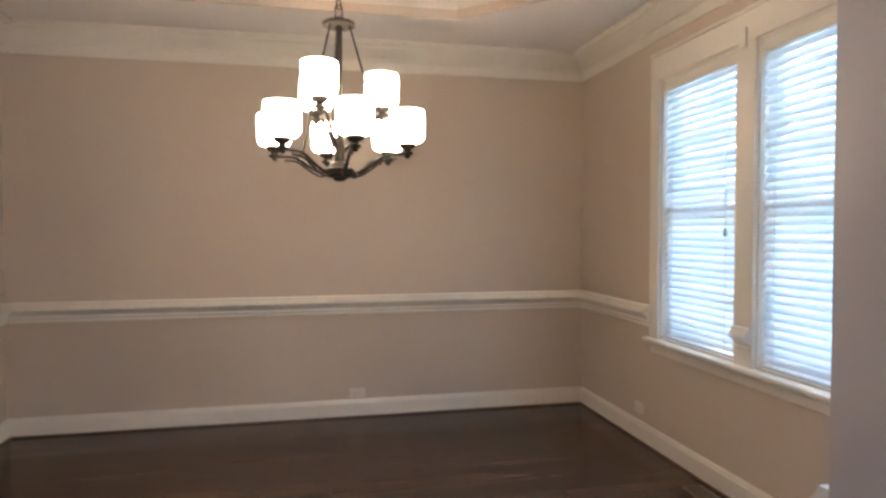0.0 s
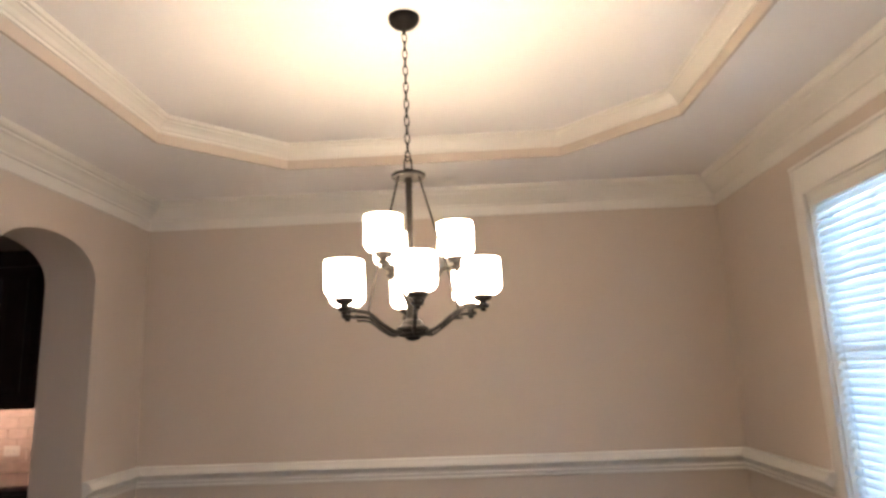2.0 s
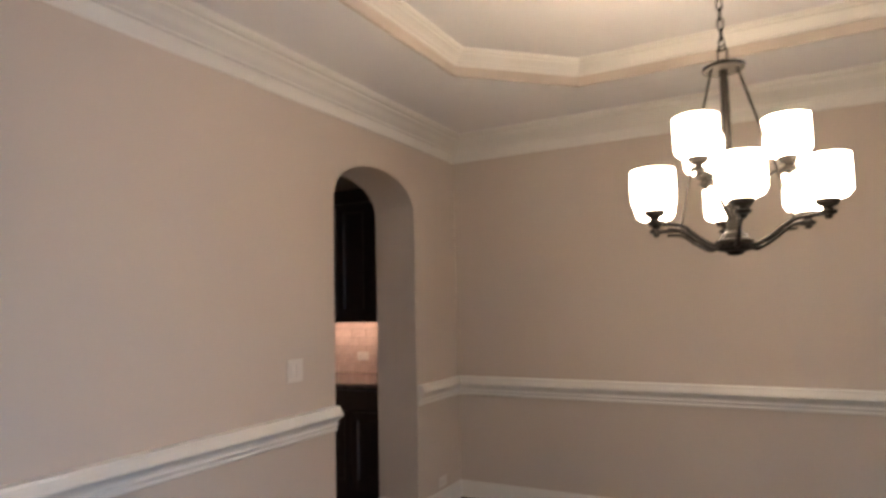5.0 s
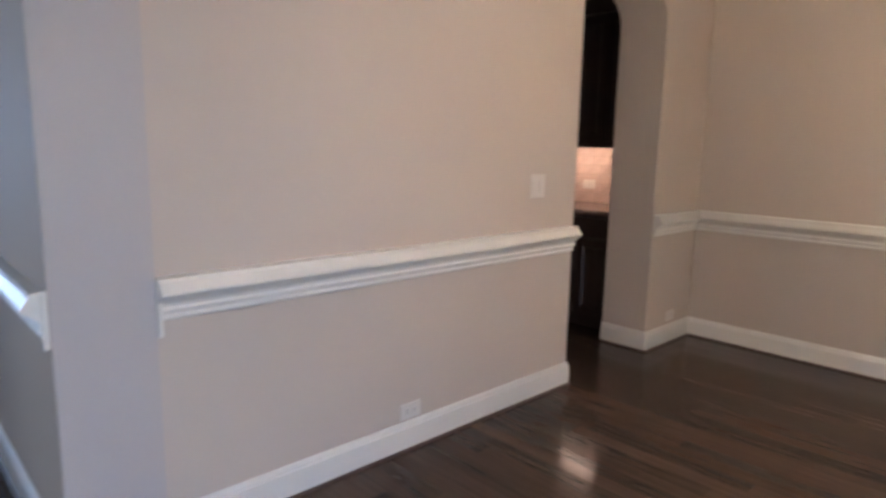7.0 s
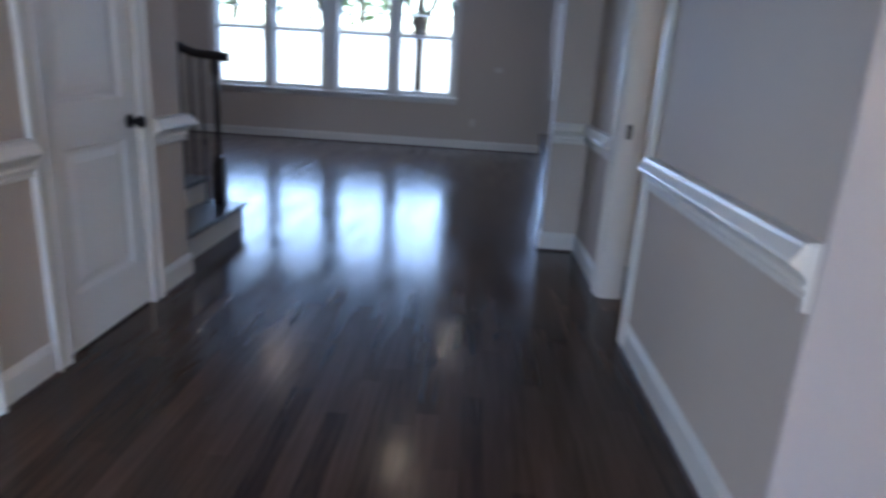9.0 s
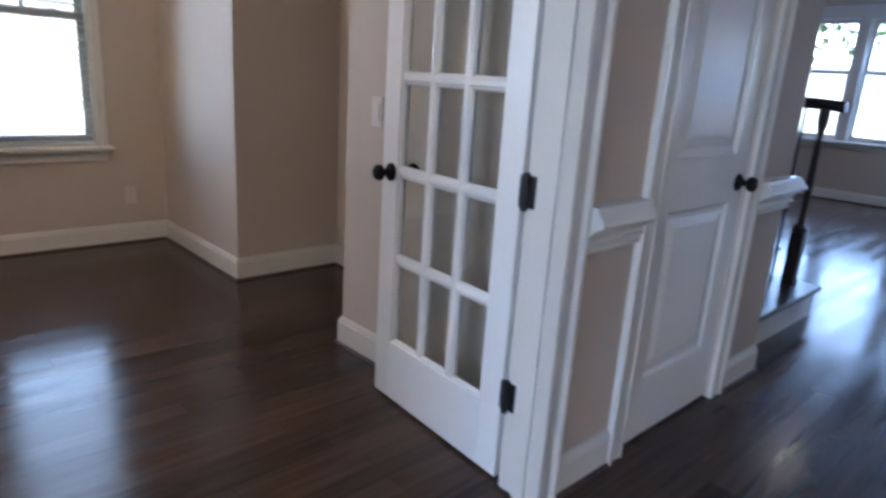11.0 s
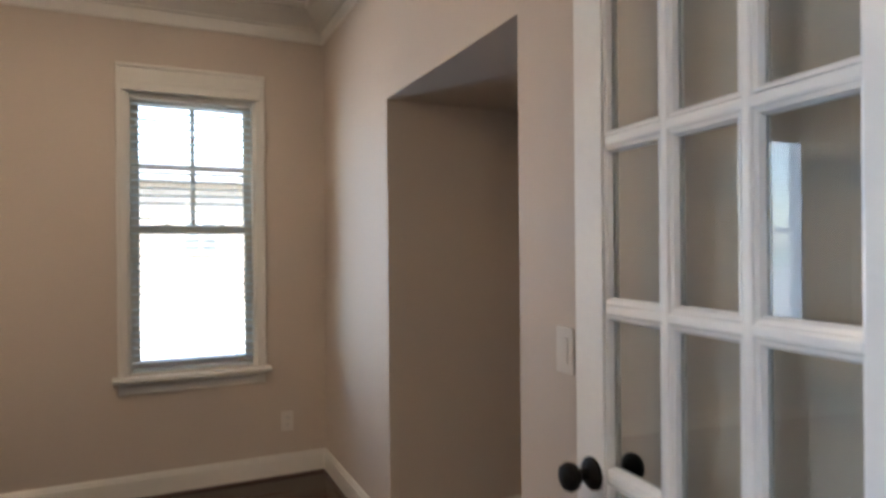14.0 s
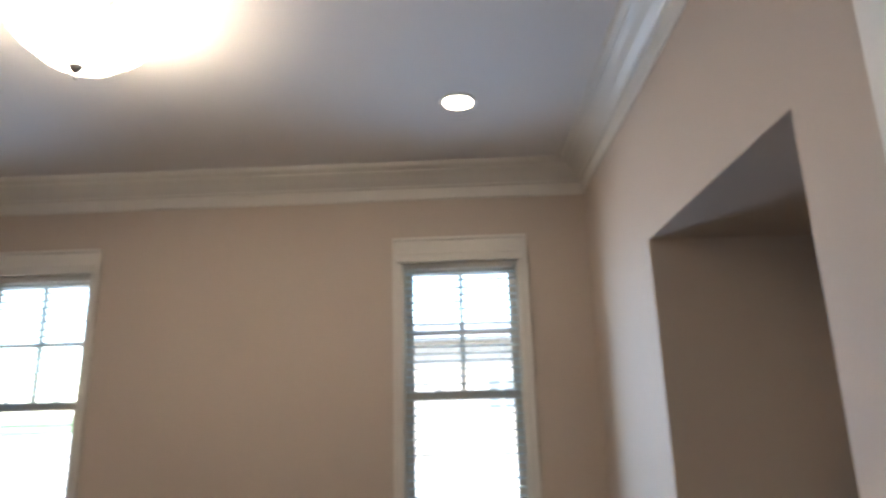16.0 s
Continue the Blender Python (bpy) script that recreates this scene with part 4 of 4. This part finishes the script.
# ---- wall plates, vents ----
def outlet(m, label="white duplex outlet plate", horizontal=False):
    root = thing("outlet", label, "outlet", group="outlets")
    if horizontal:
        m = m @ pose(0, 0, 0, 0, 0, 90)
    bm = bmesh.new()
    box(bm, (-0.036, -0.059, 0), (0.036, 0.059, 0.006), 0.003, m)
    part("cover_plate", bm, PLATE, root)
    for v in (-0.021, 0.021):
        bm = bmesh.new()
        box(bm, (-0.016, v - 0.014, 0.006), (0.016, v + 0.014, 0.008), 0.003, m)
        face = part("socket", bm, PLATE, root)
        bm = bmesh.new()
        for u in (-0.006, 0.006):
            box(bm, (u - 0.001, v - 0.003, 0.0081), (u + 0.001, v + 0.006, 0.0085), 0, m)
        part("slot", bm, GAP, face)


def switch(m, gangs=1, label="white light switch plate"):
    root = thing("light_switch", label, "light switch", group="light switches")
    w = 0.036 + 0.023 * (gangs - 1)
    bm = bmesh.new()
    box(bm, (-w, -0.059, 0), (w, 0.059, 0.006), 0.003, m)
    part("cover_plate", bm, PLATE, root)
    for i in range(gangs):
        u = (i - (gangs - 1) / 2) * 0.046
        bm = bmesh.new()
        box(bm, (u - 0.0165, -0.033, 0.005), (u + 0.0165, 0.033, 0.010), 0.002, m)
        part("rocker", bm, PLATE, root)


outlet(on_wall((0.362, YN - 0.001, 0.182), (1, 0, 0), (0, -1, 0)), "white outlet plate set sideways above the baseboard", True)
outlet(on_wall((XE - 0.001, 4.57, 0.22), (0, -1, 0), (-1, 0, 0)), "white outlet plate set sideways under the windows", True)
outlet(on_wall((XW + 0.001, 2.80, 0.182), (0, 1, 0), (1, 0, 0)), "white outlet plate set sideways above the baseboard", True)
outlet(on_wall((XW + 0.001, 5.20, 0.195), (0, 1, 0), (1, 0, 0)), "white outlet plate set sideways beside the arch", True)
switch(on_wall((XW + 0.001, 3.637, 1.152), (0, 1, 0), (1, 0, 0)), 2, "white double light switch plate beside the arch")
outlet(on_wall((-2.345, YSW + 0.001, 0.33), (-1, 0, 0), (0, 1, 0)), "white outlet plate under the study window")
switch(on_wall((XS + 0.001, -2.055, 1.09), (0, 1, 0), (1, 0, 0)), 1, "white rocker light switch beside the French door")
outlet(on_wall((XG + 0.001, 0.625, 0.418), (0, 1, 0), (1, 0, 0)), "white outlet plate on the family room wall")
switch(on_wall((XG + 0.001, 0.976, 1.232), (0, 1, 0), (1, 0, 0)) @ pose(0, 0, 0, 0, 0, 90), 1, "white thermostat plate on the family room wall")


def floor_vent(x, y):
    root = thing("floor_vent", "dark slatted metal floor vent under the window", "vent", Matrix.Translation((x, y, 0)))
    part("frame", boxes(((-0.06, -0.15, 0), (-0.045, 0.15, 0.004)), ((0.045, -0.15, 0), (0.06, 0.15, 0.004)), ((-0.045, -0.15, 0), (0.045, -0.135, 0.004)), ((-0.045, 0.135, 0), (0.045, 0.15, 0.004)), bevel=0.001), NICKEL, root)
    part("backing", boxes(((-0.045, -0.135, 0.0002), (0.045, 0.135, 0.0008))), GAP, root)
    me = mesh_of("slat", boxes(((-0.045, -0.0025, 0.001), (0.045, 0.0025, 0.0035))), NICKEL)
    for i in range(22):
        s = new("slat", me)
        s.parent = root
        s.location = (0, -0.126 + 0.012 * i, 0)


floor_vent(2.07, 3.66)


# ---- pantry cabinets behind the arch ----
def cabinet_door(parent, m, w, h, name="cabinet_door"):
    bm = bmesh.new()
    s = 0.055
    for a, b in (((0, 0, 0), (s, h, 0.02)), ((w - s, 0, 0), (w, h, 0.02)), ((s, 0, 0), (w - s, s, 0.02)), ((s, h - s, 0), (w - s, h, 0.02))):
        box(bm, a, b, 0.003, m)
    box(bm, (s, s, 0), (w - s, h - s, 0.008), 0, m)
    d = part(name, bm, CABINET, parent)
    bm = bmesh.new()
    panel_ring(bm, s, s, w - s, h - s, 0.018, 0.009, 0, m)
    part("raised_panel", bm, CABINET, d)
    return d


def base_cabinet(x0, x1):
    root = thing("base_cabinet", "dark espresso base cabinet with a drawer and doors", "cabinet", group="pantry base cabinets")
    part("body", boxes(((x0, 5.02, 0.10), (x1, 5.62, 0.868)), ((x0, 5.09, 0), (x1, 5.60, 0.10))), CABINET, root)
    m = on_wall((x0, 5.02, 0.10), (1, 0, 0), (0, -1, 0))
    w = x1 - x0
    bm = bmesh.new()
    box(bm, (0.02, 0.60, 0), (w - 0.02, 0.745, 0.02), 0.004, m)
    part("drawer_front", bm, CABINET, root)
    for u in (0.02, w / 2 + 0.003):
        cabinet_door(root, m @ pose(u, 0.02, 0), w / 2 - 0.023, 0.565)


def wall_cabinet(x0, x1):
    root = thing("wall_cabinet", "dark espresso wall cabinet with raised-panel doors", "cabinet", group="pantry wall cabinets")
    part("body", boxes(((x0, 5.29, 1.385), (x1, 5.62, 2.36)), ((x0, 5.292, 1.352), (x1, 5.312, 1.385))), CABINET, root)
    m = on_wall((x0, 5.29, 1.375), (1, 0, 0), (0, -1, 0)) @ pose(0, 0.012, 0)
    w = x1 - x0
    for u in (0.012, w / 2 + 0.003):
        cabinet_door(root, m @ pose(u, 0.012, 0), w / 2 - 0.015, 0.92)
    bm = bmesh.new()
    sweep(bm, [(x1, 5.29), (x0, 5.29)], [(0, 2.34), (0.025, 2.34), (0.03, 2.36), (0.05, 2.40), (0.065, 2.43), (0.065, 2.445), (0, 2.445)], False)
    part("cornice", bm, CABINET, root)


for x0, x1 in ((-3.00, -2.34), (-3.68, -3.004), (-4.38, -3.684)):
    base_cabinet(x0, x1)
    wall_cabinet(x0, x1)
top = thing("countertop", "speckled brown granite countertop", "countertop")
part("slab", boxes(((-4.39, 4.985, 0.868), (-2.335, 5.618, 0.90)), bevel=0.004), STONE, top)
strip = thing("undercabinet_light", "lit strip light under the wall cabinets", "strip light")
part("lens", boxes(((-4.2, 5.40, 1.377), (-2.45, 5.44, 1.3835))), UNDER, strip, "glowing lens")
part("housing", boxes(((-4.22, 5.39, 1.3837), (-2.43, 5.45, 1.3845))), PLATE, strip)

back = structure("backsplash", boxes(((-4.39, 5.606, 0.90), (-2.335, 5.6199, 1.375))), GROUT, "travertine tile backsplash lit from above", "backsplash")
tile_me = [mesh_of("tile", boxes(((0, 0, 0), (w, 0.007, 0.072)), bevel=0.002), TILE) for w in (0.149, 0.072)]
for r in range(6):
    x = -2.338 - 0.152
    odd = r % 2
    if odd:
        t = new("tile", tile_me[1])
        t.parent = back
        t.location = (-2.338 - 0.075, 5.6005, 0.905 + r * 0.0765)
        x -= 0.077
    while x > -4.38:
        t = new("tile", tile_me[0])
        t.parent = back
        t.location = (x, 5.6005 + 0.0006 * math.sin(x * 40 + r), 0.905 + r * 0.0765)
        x -= 0.152
outlet(on_wall((-2.98, 5.600, 1.05), (1, 0, 0), (0, -1, 0)), "white outlet plate on the tile backsplash", True)

# ---- stairs beside the hall ----
stairs = thing("staircase", "staircase with dark wood treads and white risers", "stairs", kind="structure")
SX0, SX1, SY = -5.13, -3.965, -1.05
for i in range(6):
    y = SY - 0.27 * i
    z = 0.18 * (i + 1)
    x0 = SX0
    part("riser", boxes(((x0, y - 0.02, z - 0.18), (SX1, y, z - 0.028))), TRIM, stairs)
    part("tread", boxes(((x0 - 0.03, y - 0.29, z - 0.028), (SX1, y + 0.028, z)), bevel=0.008), RAILW, stairs)
    part("side_skirt", boxes(((x0, y - 0.27, z - 0.18 if i == 0 else 0), (x0 + 0.02, y - 0.02, z - 0.028))), TRIM, stairs)
rail = thing("stair_railing", "dark stair railing with iron balusters and a newel post", "railing")
nx, ny = -5.02, -1.17
bm = bmesh.new()
box(bm, (nx - 0.036, ny - 0.036, 0.18), (nx + 0.036, ny + 0.036, 0.50), 0.006)
lathe(bm, [(0.036, 0.50), (0.040, 0.51), (0.040, 0.525), (0.022, 0.55), (0.017, 0.62), (0.020, 0.80), (0.017, 1.06), (0.022, 1.10), (0.030, 1.13), (0.030, 1.21)], 20, Matrix.Translation((nx, ny, 0)))
part("newel_post", bm, RAILW, rail, "dark turned newel post")
ctrl = [(nx, ny + 0.10, 1.222), (nx, ny, 1.23), (nx, ny - 0.18, 1.25), (nx, ny - 0.38, 1.35), (nx, ny - 0.75, 1.60), (nx, ny - 1.3, 1.97)]
bm = bmesh.new()
tube(bm, curve_points(ctrl, 8), 0.032, 12)
part("handrail", bm, RAILW, rail, "dark stained handrail with a level easing", True)
for i in range(16):
    y = ny - 0.10 - 0.078 * i
    z0 = 0.18 * (1 + max(0, math.floor((SY - y) / 0.27)))
    z1 = 1.23 + max(0.0, (ny - 0.22 - y)) * 0.67
    bm = bmesh.new()
    box(bm, (nx - 0.007, y - 0.007, z0), (nx + 0.007, y + 0.007, z1), 0.001)
    lathe(bm, [(0.006, -0.03), (0.014, -0.015), (0.016, 0), (0.014, 0.015), (0.006, 0.03)], 10, Matrix.Translation((nx, y, z0 + 0.45)))
    part("baluster", bm, BLACKM, rail)

# ---- outside ----
structure("ground", boxes(((-400, -400, -0.5), (400, 400, -0.35))), GRASS, "green lawn", "ground")
structure("patio", boxes(((-19, -8, -0.35), (XG - 0.2, 4, -0.2))), PAVE, "pale concrete patio", "patio")


def neighbour_house(x, y, w, d, h, label, rot=0):
    root = thing("neighbour_house", label, "house", pose(x, y, -0.35, 0, 0, rot))
    bm = boxes(((-w / 2, -d / 2, 0), (w / 2, d / 2, h)))
    part("wall", bm, BRICK, root)
    bm = bmesh.new()
    e = 0.5
    a = [bm.verts.new(p) for p in ((-w / 2 - e, -d / 2 - e, h), (w / 2 + e, -d / 2 - e, h), (w / 2 + e, d / 2 + e, h), (-w / 2 - e, d / 2 + e, h))]
    r = [bm.verts.new(p) for p in ((-w / 2 + d * 0.35, 0, h + d * 0.16), (w / 2 - d * 0.35, 0, h + d * 0.16))]
    for f in ((a[0], a[1], r[1], r[0]), (a[1], a[2], r[1]), (a[2], a[3], r[0], r[1]), (a[3], a[0], r[0]), (a[3], a[2], a[1], a[0])):
        bm.faces.new(f)
    part("roof", bm, ROOF, root)
    for sy in (1, -1):
        for fx in (-0.3, 0.0, 0.3):
            for z in (1.55,):
                if z + 1.3 > h:
                    continue
                bm = bmesh.new()
                u = fx * w
                box(bm, (u - 0.55, sy * d / 2 - 0.03, z), (u + 0.55, sy * d / 2 + 0.05, z + 1.2))
                win = part("window", bm, TRIM, root)
                for q in (-0.26, 0.26):
                    for zz in (0.06, 0.62):
                        part("pane", boxes(((u + q - 0.23, sy * (d / 2 + 0.045), z + zz), (u + q + 0.23, sy * (d / 2 + 0.056), z + zz + 0.52))), CURTAIN, win)
    return root


# paving added over the south lawn so the study's lower panes burn out white
structure("driveway", boxes(((-14, -22, -0.35), (22, -5.2, -0.30)), ((5.5, -120, -0.35), (40, -22, -0.30))), PAVE, "pale concrete paving added to read overexposed white through the study windows", "driveway")
neighbour_house(-3.0, -26, 15, 7, 3.9, "pale brick neighbour house with a grey hipped roof")
# wall added so the family windows' lower panes show overexposed white
wall = thing("white_view_wall", "pale stucco wall added to read overexposed white through the family windows", "garden wall")
part("wall", boxes(((-20.4, -14, -0.35), (-20.1, 12, 2.10))), STUCCO, wall)
part("coping", boxes(((-20.46, -14, 2.10), (-20.04, 12, 2.18)), bevel=0.02), PAVE, wall)


def tree(x, y, h, r, seed):
    rnd = random.Random(seed)
    root = thing("tree", "leafy green tree in the yard", "tree", Matrix.Translation((x, y, -0.35)), group="yard trees")
    bm = bmesh.new()
    tube(bm, curve_points([(0, 0, 0), (0.06, 0.03, h * 0.25), (-0.05, 0.05, h * 0.5), (0.05, 0, h * 0.8)], 5), [0.16 * (1 - 0.045 * i) for i in range(16)], 10)
    tips = []
    for i in range(9):
        a = i * 2.4 + rnd.random()
        z0 = h * (0.35 + 0.05 * i)
        q = Vector((math.cos(a) * r * 0.7, math.sin(a) * r * 0.7, z0 + h * 0.18))
        tube(bm, [(0, 0, z0), (q.x * 0.45, q.y * 0.45, z0 + h * 0.07), q], [0.06, 0.04, 0.015], 6)
        tips.append(q)
    part("trunk", bm, BARK, root, smooth=True)
    verts, faces = [], []
    for i in range(3600):
        if rnd.random() < 0.6:
            t = rnd.choice(tips)
            p = t + Vector([rnd.gauss(0, r * 0.22) for _ in range(3)])
        else:
            p = Vector((rnd.gauss(0, r * 0.42), rnd.gauss(0, r * 0.42), h * 0.68 + rnd.gauss(0, h * 0.15)))
        e = Euler([rnd.uniform(0, 6.28) for _ in range(3)]).to_matrix()
        s = rnd.uniform(0.10, 0.20)
        b = len(verts)
        for c in ((-1, 0, 0), (0, -0.5, 0.1), (1, 0, 0), (0, 0.5, 0.1)):
            verts.append(p + e @ (Vector(c) * s))
        faces.append((b, b + 1, b + 2, b + 3))
    me = bpy.data.meshes.new("crown")
    me.from_pydata(verts, [], faces)
    me.materials.append(LEAF)
    ob = new("crown", me)
    ob.parent = root


for k, (x, y, h, r) in enumerate(((-22.5, -7.6, 8.4, 2.8), (-23, -3.4, 8.2, 2.7), (-24.5, 0.4, 8.6, 2.8), (-22.2, 4.0, 8.0, 2.6), (-29, -5.5, 9.0, 3.0))):
    tree(x, y, h, r, k + 3)


def porch_post(x, y):
    root = thing("porch_post", "dark timber porch post with curved braces", "post", Matrix.Translation((x, y, -0.2)))
    part("post", boxes(((-0.07, -0.07, 0), (0.07, 0.07, 3.1)), bevel=0.006), BARK, root)
    for s in (1, -1):
        bm = bmesh.new()
        tube(bm, curve_points([(0, s * 0.06, 1.9), (0, s * 0.16, 2.35), (0, s * 0.42, 2.75), (0, s * 0.8, 2.95)], 6), 0.045, 8)
        part("brace", bm, BARK, root)


porch_post(-12.7, -0.45)
porch_post(-12.7, -2.15)

# ---- floor boards, last ----
FLOOR_OB = bpy.data.objects["floor"]
BW = 0.083
LENS = (0.75, 1.05, 1.35)
board_me = []
for ln in LENS:
    bm = bmesh.new()
    g = 0.0004
    lo = [bm.verts.new(p) for p in ((g, g, -0.005), (ln - g, g, -0.005), (ln - g, BW - g, -0.005), (g, BW - g, -0.005))]
    hi = [bm.verts.new(p) for p in ((g, g, 0), (ln - g, g, 0), (ln - g, BW - g, 0), (g, BW - g, 0))]
    bm.faces.new(hi)
    for i in range(4):
        j = (i + 1) % 4
        bm.faces.new((lo[i], lo[j], hi[j], hi[i]))
    board_me.append(mesh_of("floor_board", bm, FLOOR))
near = []
verts, faces = [], []
rnd = random.Random(11)
y = -6.3
while y < 6.3:
    x = -14.2 + rnd.uniform(-1.3, 0)
    while x < XE + 0.15:
        i = rnd.randrange(3)
        ln = LENS[i]
        cx, cy = x + ln / 2, y + BW / 2
        hall = -3.9 < cx < -0.6 and -2.6 < cy < 1.3
        dining = -1.9 < cx < 0.2 and 2.2 < cy < 4.2
        if (hall or dining) and len(near) < 300:
            ob = new("floor_board", board_me[i])
            ob.parent = FLOOR_OB
            ob.location = (x, y, 0)
            near.append(ob)
        else:
            b = len(verts)
            me = board_me[i]
            verts += [(min(v.co.x + x, XE + 0.158), v.co.y + y, v.co.z) for v in me.vertices]
            faces += [tuple(q + b for q in f.vertices) for f in me.polygons]
        x += ln
    y += BW
me = bpy.data.meshes.new("floor_boards_rest")
me.from_pydata(verts, [], faces)
me.materials.append(FLOOR)
rest = new("floor_boards_rest", me)
rest.parent = FLOOR_OB
tagged(rest, "dark espresso hardwood boards", kind="stuff")
